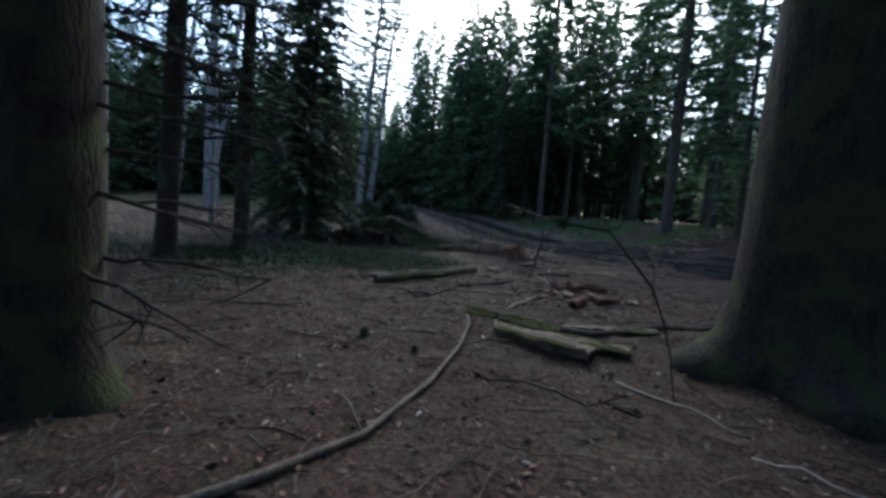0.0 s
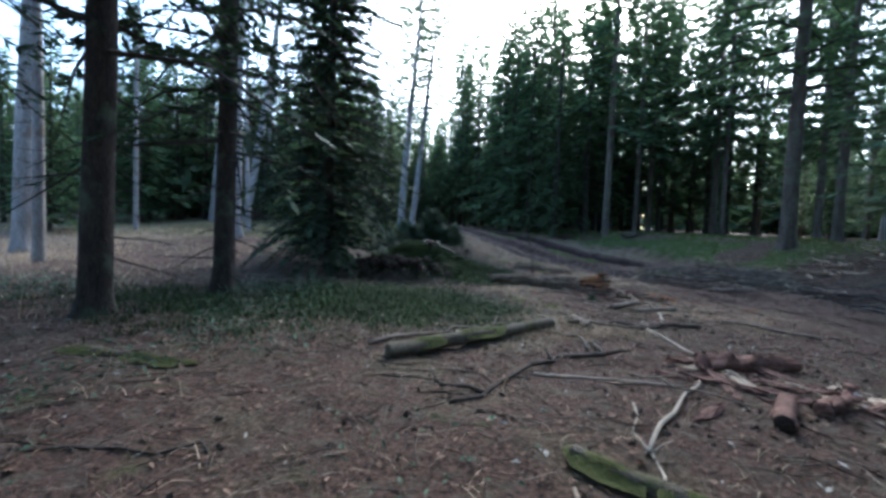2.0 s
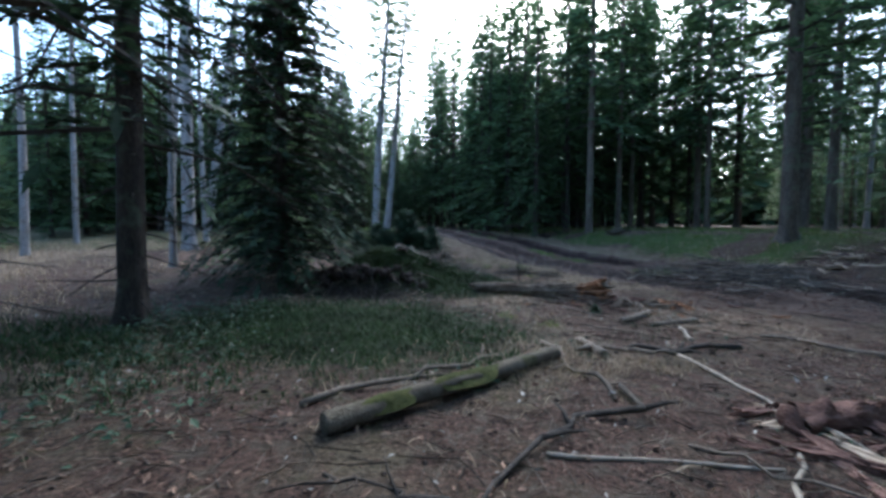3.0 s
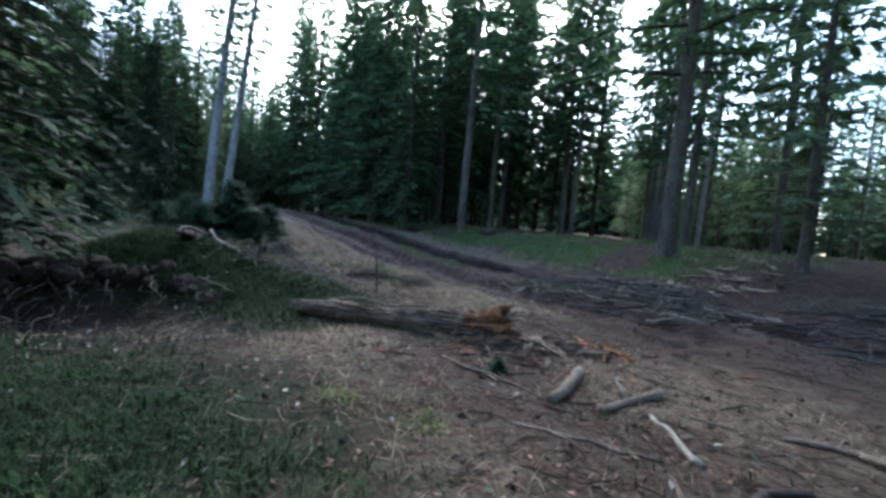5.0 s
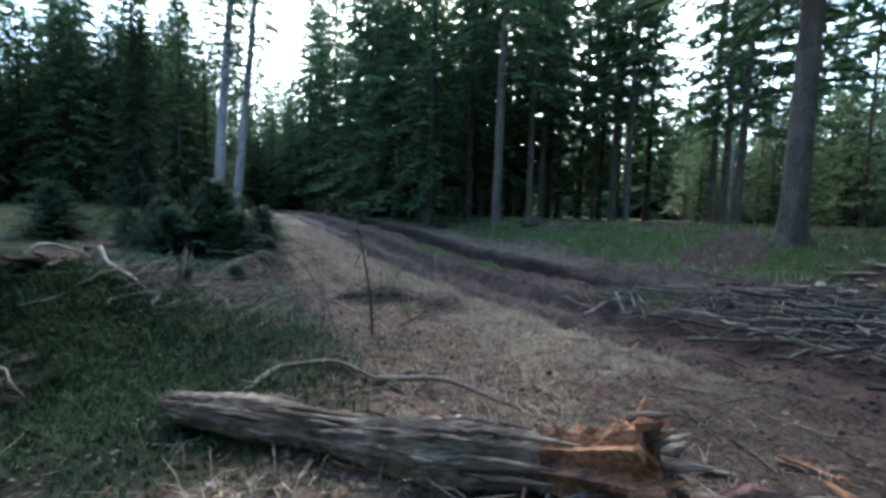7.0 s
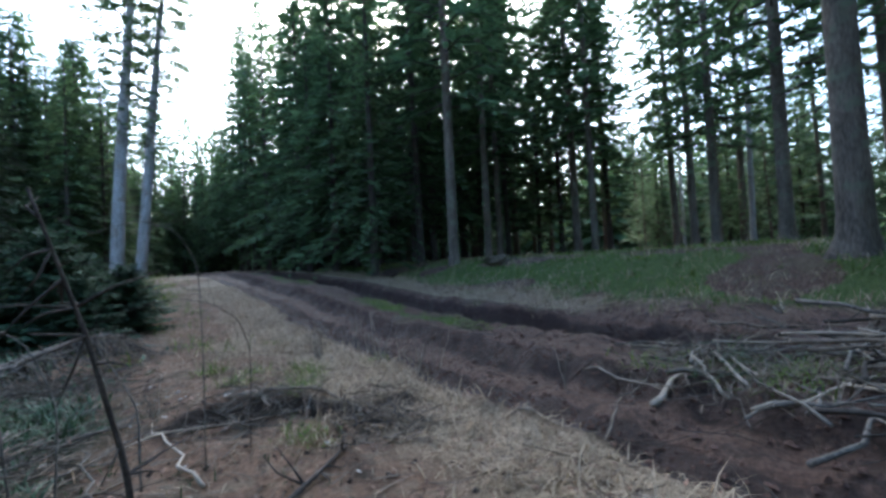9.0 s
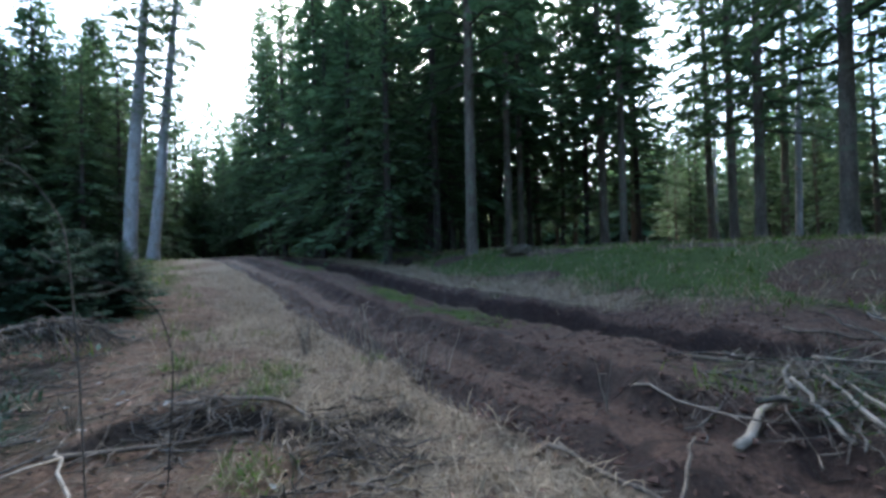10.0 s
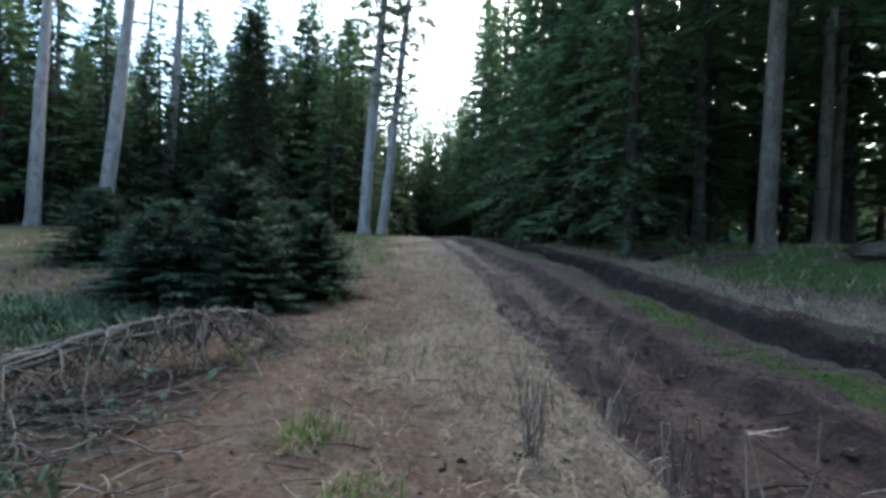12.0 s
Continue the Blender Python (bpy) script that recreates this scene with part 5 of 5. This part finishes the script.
# ---- tufts, stalks, brambles ----
def blades(geo, centres, heights, spread, rnd, per, width, mat=0, flat=0.5):
    c = np.repeat(centres, per, axis=0)
    n = len(c)
    h = np.repeat(heights, per) * rnd.uniform(0.5, 1.2, n)
    a = rnd.uniform(0, 6.28, n)
    root = c.copy()
    root[:, 0] += rnd.normal(0, spread, n)
    root[:, 1] += rnd.normal(0, spread, n)
    root[:, 2] = height(root[:, 0], root[:, 1]) - 0.006
    tilt = rnd.uniform(0.35, 1.0, n) * flat
    out = np.stack([np.cos(a), np.sin(a), 0 * a], 1)
    w = np.stack([-np.sin(a), np.cos(a), 0 * a], 1) * (width * rnd.uniform(0.6, 1.4, n))[:, None]
    mid = root + out * (h * 0.5 * np.sin(tilt))[:, None] + np.array([0, 0, 1]) * (h * 0.55 * np.cos(tilt))[:, None]
    t2 = np.minimum(tilt * 1.8, 1.75)
    tip = mid + out * (h * 0.55 * np.sin(t2))[:, None] + np.array([0, 0, 1]) * (h * 0.5 * np.cos(t2))[:, None]
    tip[:, 2] = np.maximum(tip[:, 2], root[:, 2] + 0.012)
    v = np.stack([root - w, root + w, mid + w * 0.8, mid - w * 0.8, tip], 1).reshape(-1, 3)
    k = np.arange(n) * 5
    geo.add(v, [f for i in k.tolist() for f in ((i, i + 1, i + 2, i + 3), (i + 3, i + 2, i + 4))], mat)


def grass_tuft(x, y, h, per, label, seed, mats=(GREEN_GRASS, DRY_GRASS), spread=0.06, flat=0.9):
    rnd = np.random.RandomState(seed)
    t = thing("grass_tuft", label, "grass", Matrix.Translation(lie(x, y)), "grass tufts")
    for nm, m, share in (("green_growth", mats[0], 0.65), ("dry_growth", mats[1], 0.35)):
        g = Geo()
        blades(g, np.array([lie(x, y)]), np.array([h]), spread, rnd, int(per * share), 0.0035, flat=flat)
        g.v[-1] -= lie(x, y)
        tagged(part(nm, g, m, t, smooth=False), kind="stuff")


for i, (x, y, h, n, lab) in enumerate(((-0.45, 21.4, 0.3, 90, "green grass tuft on orange needle ground"), (0.72, 20.5, 0.3, 130, "green grass tuft on the straw verge"),
                                       (0.15, 20.9, 0.2, 70, "small grass tuft on the straw"), (0.78, 19.9, 0.28, 130, "dark green tuft beside a root"), (0.95, 18.9, 0.2, 90, "green tuft in straw"),
                                       (0.1, 20.3, 0.22, 90, "green and brown grass tuft"), (-0.1, 23.2, 0.2, 80, "grass tuft on the verge"), (1.55, 21.2, 0.18, 80, "low green tuft on the rut's edge"),
                                       (0.3, 12.6, 0.14, 90, "dry grass tuft before the rotten trunk"), (0.9, 12.2, 0.13, 90, "dry grass tuft before the rotten trunk"))):
    grass_tuft(x, y, h * 0.8, n * 2, lab, 500 + i, spread=0.09, flat=1.35)


def stalk_clump(x, y, count, h, label, seed, wide=0.14):
    rnd = np.random.RandomState(seed)
    o = lie(x, y)
    t = thing("dry_stalks", label, "dry plant", Matrix.Translation(o), "dry stalk clumps")
    for i in range(count):
        a = rnd.uniform(0, 6.28)
        r0 = rnd.uniform(0, 0.16)
        b = np.array([r0 * math.cos(a), r0 * math.sin(a), 0])
        b[2] = gz(o[0] + b[0], o[1] + b[1]) - o[2] - 0.01
        l = h * rnd.uniform(0.5, 1.1)
        e = b + np.array([rnd.normal(0, wide), rnd.normal(0, wide), 1.0]) * l
        q = crooked(b, e, rnd, 5, 0.02)
        g = Geo()
        tube(g, q, np.linspace(0.006, 0.0025, 5), 4, caps=False)
        for k in range(rnd.randint(1, 4)):
            c = q[rnd.randint(2, 5)]
            tube(g, [c, c + np.array([rnd.normal(0, 0.3), rnd.normal(0, 0.3), rnd.uniform(-0.2, 0.5)]) * l * 0.35], [0.0035, 0.0015], 3, caps=False)
        part("stalk", g, (STICK, PALE_STICK, DEAD)[i % 3], t)


for i, (x, y, n, h) in enumerate(((1.5, 21.75, 9, 0.5), (1.2, 22.6, 8, 0.5), (0.75, 21.75, 9, 0.55), (3.25, 19.45, 3, 0.5), (1.95, 21.15, 5, 0.6), (2.3, 21.0, 3, 0.5), (0.1, 16.9, 4, 0.6), (1.2, 24.2, 6, 0.5), (0.7, 22.3, 5, 0.4), (0.0, 17.2, 3, 0.4), (-0.4, 19.7, 4, 0.4))):
    stalk_clump(x, y, n, h, "bare dry stalks standing at the rut's edge", 600 + i)

stalk_clump(2.0, 21.0, 8, 0.62, "pale forked dry weed leaning over the rut", 640, 0.5)
stalk_clump(1.55, 20.7, 5, 0.6, "pale forked dry weed at the rut's edge", 641, 0.4)
# dark moss-yellow stump on the grass and a puddle down the track
chunk(5.9, 29.2, 0.8, MOSSY, "small mossy tree stump in the grass", 700, name="tree_stump", flat=0.8, category="stump", group="")
chunk(2.3, 32.0, 0.9, SOIL, "dark root stump at the spruce's foot", 701, name="tree_stump", flat=0.8, category="stump", group="")
pg = Geo()
px0, py0 = -8.6, 42.2
ring = [(px0 + 0.75 * math.cos(a) * (1 + 0.2 * math.sin(3 * a)), py0 + 1.1 * math.sin(a), gz(px0, py0) + 0.05) for a in np.arange(0, 6.28, 0.35)]
pg.add(ring, [tuple(range(len(ring)))])
part("puddle", pg, WATER)
tagged(bpy.data.objects["puddle"], "shallow puddle shining beside the far track", "puddle")


# dead branches low on the first big trunk
def trunk_branches():
    rnd = np.random.RandomState(8)
    host = KINDS["big"][0]
    base = host.matrix_basis.inverted()
    for z0, z1, l, a, n in ((1.0, 0.85, 1.15, 20, 8), (0.95, 0.6, 0.9, -5, 6), (1.45, 1.15, 1.1, 15, 6), (1.4, 1.35, 0.8, 40, 4), (2.2, 2.1, 1.9, 25, 6), (2.05, 1.85, 1.2, 10, 5), (2.6, 2.3, 1.3, 35, 4), (0.75, 0.45, 0.7, 5, 6), (1.75, 1.7, 0.9, 30, 4)):
        o = np.array([-2.15, 3.75, gz(-2.15, 3.75)])
        d = np.array([math.cos(radians(a)), math.sin(radians(a)), 0])
        p = crooked(o + d * 0.33 + [0, 0, z0], o + d * (0.38 + l) + [0, 0, z1], rnd, 7, 0.025)
        g = Geo()
        q = np.array([base @ Vector(v) for v in p])
        tube(g, q, np.linspace(0.02, 0.006, 7), 6)
        for i in range(n):
            c = q[rnd.randint(2, 7)]
            e = c + np.array([*(rnd.normal(0, 0.2, 2)), rnd.uniform(-0.2, 0.08)]) + (q[-1] - q[0]) * 0.18
            tube(g, [c, (c + e) / 2 + rnd.normal(0, 0.015, 3), e], [0.008, 0.006, 0.002], 4, caps=False)
        part("branch", g, DARK_TWIG, host, "bare dead side branch")


trunk_branches()


def bent_sapling():
    """The thin dead sapling that leans over the path, its tip broken and bent down."""
    rnd = np.random.RandomState(41)
    o = lie(2.6, 4.75, -0.03)
    t = thing("dead_sapling", "thin dead leaning sapling with bent tip and dry tufts", "sapling", Matrix.Translation(o))
    for nm, way, r in (("stem", [(2.6, 4.75, o[2]), (2.28, 4.15, 0.4), (1.95, 3.5, 0.78), (1.66, 2.95, 1.08), (1.45, 2.58, 1.28), (1.25, 2.43, 1.46)], 0.006), ("tip", [(1.25, 2.43, 1.46), (1.1, 2.49, 1.475), (0.96, 2.67, 1.52)], 0.005),
                       ("twig", [(1.12, 2.48, 1.475), (1.07, 2.5, 1.42), (1.04, 2.47, 1.32), (1.0, 2.44, 1.24)], 0.003), ("twig", [(1.45, 2.57, 1.25), (1.5, 2.7, 1.33), (1.6, 2.8, 1.36)], 0.003)):
        g = Geo()
        q = np.array(way) - o
        tube(g, q, np.linspace(r, r * 0.55, len(q)), 6, 0, 0.1, rnd)
        for k in range(5):
            c = q[rnd.randint(1, len(q))]
            e = c + rnd.normal(0, 0.04, 3)
            tube(g, [c, (c + e) / 2 + rnd.normal(0, 0.006, 3), e], [0.002, 0.0015, 0.0008], 4, caps=False)
        part(nm, g, DARK_TWIG, t)
    for c in ((1.12, 2.48, 1.475), (1.0, 2.6, 1.49)):
        g = Geo()
        for k in range(60):
            d = rnd.normal(0, 1, 3) * [1, 1, 0.6]
            d *= rnd.uniform(0.015, 0.035) / np.linalg.norm(d)
            w = np.cross(d, rnd.normal(0, 1, 3))
            w *= 0.0025 / np.linalg.norm(w)
            b = np.array(c) - o + rnd.normal(0, 0.006, 3)
            g.add([b - w, b + d * 0.6 - w, b + d, b + d * 0.6 + w, b + w], [(0, 1, 2, 3, 4)])
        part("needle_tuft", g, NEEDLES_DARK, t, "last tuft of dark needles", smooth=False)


bent_sapling()


# ---- ground cover, too many to count ----
def scatter(seed, count, u0, u1, v0, v1, share):
    """Places in a stretch of the plan, kept where share(x, y) allows."""
    rnd = np.random.RandomState(seed)
    x, y = to_xy(rnd.uniform(u0, u1, count * 4), rnd.uniform(v0, v1, count * 4))
    ok = rnd.random(count * 4) < share(x, y)
    return np.stack([x[ok], y[ok], np.zeros(ok.sum())], 1)[:count], rnd


def cover(name, label, mat, seed, count, area, share, h, spread, per, width, flat):
    c, rnd = scatter(seed, count, *area, share)
    g = Geo()
    blades(g, c, rnd.uniform(h[0], h[1], len(c)), spread, rnd, per, width, flat=flat)
    return tagged(part(name, g, mat, smooth=False), label, "grass", kind="stuff")


cover("dry_grass", "flattened pale straw grass along the track", DRY_GRASS, 1, 4200, (5.2, 9.5, 13, 32), lambda x, y: (masks(x, y)[1] * (1 - masks(x, y)[0])) ** 1.6, (0.08, 0.24), 0.06, 5, 0.004, 1.5)
cover("dry_grass", "sparse dry grass on the forest floor", DRY_GRASS, 2, 1900, (-2, 8.5, 4, 16), lambda x, y: (0.06 + 0.94 * masks(x, y)[1]) * (1 - masks(x, y)[2]) * (1 - 0.9 * bump_at(x, y, -2.4, 12.0, 3.0, 1.7)), (0.08, 0.25), 0.06, 5, 0.0035, 1.45)
cover("dry_grass", "pale dry grass on the bank beside the ruts", DRY_GRASS, 3, 2600, (13.0, 19, 13, 36), lambda x, y: np.clip(masks(x, y)[1] + 0.1, 0, 1) * (1 - masks(x, y)[0]), (0.12, 0.32), 0.08, 6, 0.006, 1.2)
cover("dry_grass", "pale dry grass in the open wood", DRY_GRASS, 4, 2200, (-14, -2.0, 6, 30), lambda x, y: 0.2 + 0.8 * masks(x, y)[1], (0.15, 0.4), 0.1, 5, 0.008, 1.1)
cover("green_grass", "dark green grass on the mound and hollow", DARK_GRASS, 5, 6500, (-1, 8, 9, 19), lambda x, y: masks(x, y)[2] * (1 - masks(x, y)[3]), (0.05, 0.15), 0.06, 7, 0.004, 1.35)
cover("green_grass", "thick dark grass over the mound", DARK_GRASS, 46, 2600, (1.5, 6.5, 13.5, 18.5), lambda x, y: np.clip(1.3 * np.maximum(bump_at(x, y, -2.0, 16.4, 1.9, 1.0), bump_at(x, y, -0.8, 15.6, 0.9, 0.8)), 0, 1) * (1 - masks(x, y)[3]), (0.08, 0.2), 0.07, 9, 0.005, 1.25)
cover("green_grass", "thick dark grass before the hollow", DARK_GRASS, 41, 3600, (-4, 5.5, 9, 14.5), lambda x, y: np.clip(1.3 * bump_at(x, y, -2.0, 11.7, 2.2, 1.3) * ss(-0.5, 0.25, wave(W_MID, x * 0.6 + 4, y * 0.6 + 1)), 0, 1), (0.08, 0.2), 0.07, 9, 0.005, 1.2)
cover("green_grass", "dark grass at the foot of the spruces", DARK_GRASS, 42, 1600, (-7, 1.5, 9, 14.5), lambda x, y: ss(-0.2, 0.5, wave(W_MID, x * 0.5 + 1, y * 0.5 + 3)) * bump_at(x, y, -4.6, 10.6, 2.6, 1.3), (0.08, 0.22), 0.08, 8, 0.006, 1.1)
cover("dry_grass", "bleached dry grass before the rotten trunk", DRY_GRASS, 43, 800, (3.2, 6.6, 9, 13), lambda x, y: ss(0.0, 0.5, wave(W_MID, x * 0.8 + 6, y * 0.8 + 2)) * ss(0.3, 0.9, x), (0.08, 0.2), 0.07, 7, 0.003, 1.4)
cover("green_grass", "green grass beyond the ruts", GREEN_GRASS, 6, 4200, (13.3, 24, 12, 40), lambda x, y: masks(x, y)[2], (0.07, 0.2), 0.1, 7, 0.007, 1.2)
cover("green_grass", "green grass beside the young spruces and pines", GREEN_GRASS, 7, 1500, (-2, 8, 21, 44), lambda x, y: np.clip(masks(x, y)[2] + 0.12, 0, 1) * (1 - ss(7.0, 8.2, to_uv(x, y)[0])), (0.12, 0.35), 0.1, 7, 0.006, 0.9)
cover("green_plants", "dark green low plants beside the dead sapling", BRAMBLE, 44, 420, (3.6, 6.4, 15.8, 20.5), lambda x, y: np.maximum(bump_at(x, y, -0.75, 17.9, 0.5, 0.5), bump_at(x, y, -1.7, 19.6, 0.7, 0.9)), (0.1, 0.3), 0.07, 9, 0.009, 1.1)
cover("green_plants", "small dark green plants in the straw", BRAMBLE, 45, 60, (6.4, 9.0, 15.5, 19.0), lambda x, y: np.maximum(bump_at(x, y, 1.05, 17.5, 0.14, 0.12), np.maximum(bump_at(x, y, 0.65, 20.6, 0.16, 0.14), bump_at(x, y, 2.5, 17.6, 0.2, 0.14))), (0.05, 0.14), 0.04, 9, 0.006, 1.3)
cover("green_plants", "dark green plants before the young spruces", BRAMBLE, 31, 420, (2.5, 5.6, 20.6, 23.2), lambda x, y: bump_at(x, y, -4.3, 22.3, 1.1, 0.6), (0.12, 0.34), 0.08, 8, 0.008, 0.9)
cover("dry_grass", "bent dry stalks on the heap beside the rut", STICK, 9, 200, (10.5, 12.8, 15.1, 16.7), lambda x, y: 1 + 0 * x, (0.15, 0.4), 0.1, 7, 0.004, 1.45)
cover("green_grass", "trampled green stalks on the heap beside the rut", GREEN_GRASS, 10, 130, (10.7, 12.8, 15.2, 16.7), lambda x, y: 1 + 0 * x, (0.15, 0.35), 0.1, 7, 0.004, 1.45)
cover("green_grass", "short grass on the ridge between the ruts", GREEN_GRASS, 8, 700, (10.9, 11.8, 17, 40), lambda x, y: masks(x, y)[2], (0.05, 0.14), 0.05, 6, 0.004, 1.0)


def flakes(name, label, mat, seed, count, area, share, size, category="leaves", rise=0.0):
    """Small curled leaves and bark flakes lying on the ground."""
    c, rnd = scatter(seed, count, *area, share)
    n = len(c)
    a, s = rnd.uniform(0, 6.28, n), rnd.uniform(*size, n)
    z = height(c[:, 0], c[:, 1]) + 0.006 + rise * rnd.random(n) ** 1.5
    d = np.stack([np.cos(a), np.sin(a), rnd.normal(0, 0.25, n)], 1) * s[:, None]
    w = np.stack([-np.sin(a), np.cos(a), rnd.normal(0, 0.3, n)], 1) * (s * rnd.uniform(0.25, 0.6, n))[:, None]
    o = np.stack([c[:, 0], c[:, 1], z + 0.25 * s], 1)
    lift = np.zeros((n, 3))
    lift[:, 2] = s * rnd.uniform(0.0, 0.35, n)
    v = np.stack([o - d, o - w + lift, o + d, o + w + lift], 1).reshape(-1, 3)
    g = Geo()
    g.add(v, [(i, i + 1, i + 2, i + 3) for i in range(0, 4 * n, 4)])
    return tagged(part(name, g, mat, smooth=False), label, category, kind="stuff")


flakes("leaf_litter", "brown dry leaves and bark flakes on the forest floor", LITTER, 11, 15000, (-5, 9, 1.5, 16), lambda x, y: (1 - 0.5 * masks(x, y)[2]) * (1 - 0.8 * bump_at(x, y, -2.4, 12.0, 3.0, 1.7)), (0.012, 0.04))
flakes("leaf_litter", "brown dry leaves in the straw of the verge", LITTER, 12, 7000, (4.5, 9.4, 14, 28), lambda x, y: 1 - masks(x, y)[0], (0.01, 0.032))
flakes("pale_leaves", "bleached pale leaves scattered on the ground", PALE_LEAF, 13, 1100, (-5, 8, 2, 20), lambda x, y: 1 + 0 * x, (0.015, 0.045))
def clods(label, mat, seed, count, area, share, size):
    """Lumps of crumbled earth: squashed uneven octahedra."""
    c, rnd = scatter(seed, count, *area, share)
    n = len(c)
    r = rnd.uniform(size[0], size[1], n) * rnd.uniform(0.5, 1.0, n)
    c[:, 2] = height(c[:, 0], c[:, 1]) + 0.2 * r
    d = np.array([[1, 0, 0], [0, 1, 0], [-1, 0, 0], [0, -1, 0], [0, 0, 0.7], [0, 0, -0.6]])
    v = c[:, None] + (d[None] + rnd.normal(0, 0.22, (n, 6, 3))) * r[:, None, None]
    g = Geo()
    g.add(v.reshape(-1, 3), [(i + a, i + (a + 1) % 4, i + 4) for i in range(0, 6 * n, 6) for a in range(4)] + [(i + (a + 1) % 4, i + a, i + 5) for i in range(0, 6 * n, 6) for a in range(4)])
    return tagged(part("mud_clods", g, mat, smooth=False), label, "mud", kind="stuff")


MUD_LUMP = material("red-brown mud lumps", (0.04, 0.022, 0.016), (0.16, 0.09, 0.066), 6, 0.9, 0.3, 40, vary=0.2)
clods("crumbled mud lumps along the ruts and their walls", MUD_LUMP, 14, 3000, (9.25, 13.5, 10, 32), lambda x, y: masks(x, y)[0] * 0.8 + 0.1, (0.012, 0.04))
clods("red-brown earth lumps along the cut sides of the ruts", MUD_LUMP, 19, 4200, (9.1, 13.3, 12, 34), lambda x, y: masks(x, y)[7], (0.012, 0.045))
clods("small soil lumps on the forest floor", SOIL, 17, 2600, (-3, 9, 3, 20), lambda x, y: 1 + 0 * x, (0.012, 0.04))
flakes("bramble_patch", "low green bramble leaves on the forest floor", BRAMBLE, 15, 3600, (-6, 1.5, 7, 13.5), lambda x, y: ss(0.1, 0.6, wave(W_MID, x * 0.6 + 2, y * 0.6)) * (1 - 0.7 * ss(-1.0, 1.0, to_uv(x, y)[0])), (0.02, 0.055), "bramble", 0.22)
flakes("bramble_patch", "green bramble leaves round the young spruces", BRAMBLE, 16, 1500, (1, 8.0, 20, 34), lambda x, y: ss(0.1, 0.6, wave(W_MID, x * 0.6 + 5, y * 0.6)) * (1 - ss(6.2, 7.2, to_uv(x, y)[0])), (0.02, 0.06), "bramble", 0.3)
flakes("bramble_patch", "scattered small green plants on the forest floor", BRAMBLE, 18, 700, (0, 8, 3, 13), lambda x, y: ss(0.5, 0.9, wave(W_MID, x * 1.3, y * 1.3 + 4)), (0.015, 0.04), "bramble", 0.07)


def twig_litter(label, seed, count, area, share, length, mat):
    c, rnd = scatter(seed, count, *area, share)
    g = Geo()
    for x, y, _ in c:
        a, l = rnd.uniform(0, 6.28), rnd.uniform(*length)
        d = np.array([math.cos(a), math.sin(a)]) * l / 2
        bend = np.array([-d[1], d[0]]) * rnd.normal(0, 0.25)
        xy = np.array([[x - d[0], y - d[1]], [x + bend[0], y + bend[1]], [x + d[0], y + d[1]]])
        z = height(xy[:, 0], xy[:, 1]) + 0.008 + rnd.random() * 0.02
        r = rnd.uniform(0.002, 0.006)
        tube(g, np.column_stack([xy, z]), [r, r * 0.9, r * 0.4], 3, caps=False)
    return tagged(part("twig_litter", g, mat), label, "twigs", kind="stuff")


twig_litter("fine brown twigs strewn over the needles", 21, 4200, (-4, 9, 2, 16), lambda x, y: 1 + 0 * x, (0.08, 0.45), STICK)
twig_litter("fine dark twigs strewn over the needles", 22, 2600, (-4, 9, 2, 16), lambda x, y: 1 + 0 * x, (0.1, 0.5), DARK_TWIG)
twig_litter("fine twigs in the straw of the verge", 23, 1800, (5, 9.4, 14, 26), lambda x, y: 1 - masks(x, y)[0], (0.06, 0.35), STICK)
twig_litter("dark twigs trodden into the mud", 24, 900, (9.6, 14.5, 9.5, 22), lambda x, y: 1 + 0 * x, (0.1, 0.6), DARK_TWIG)
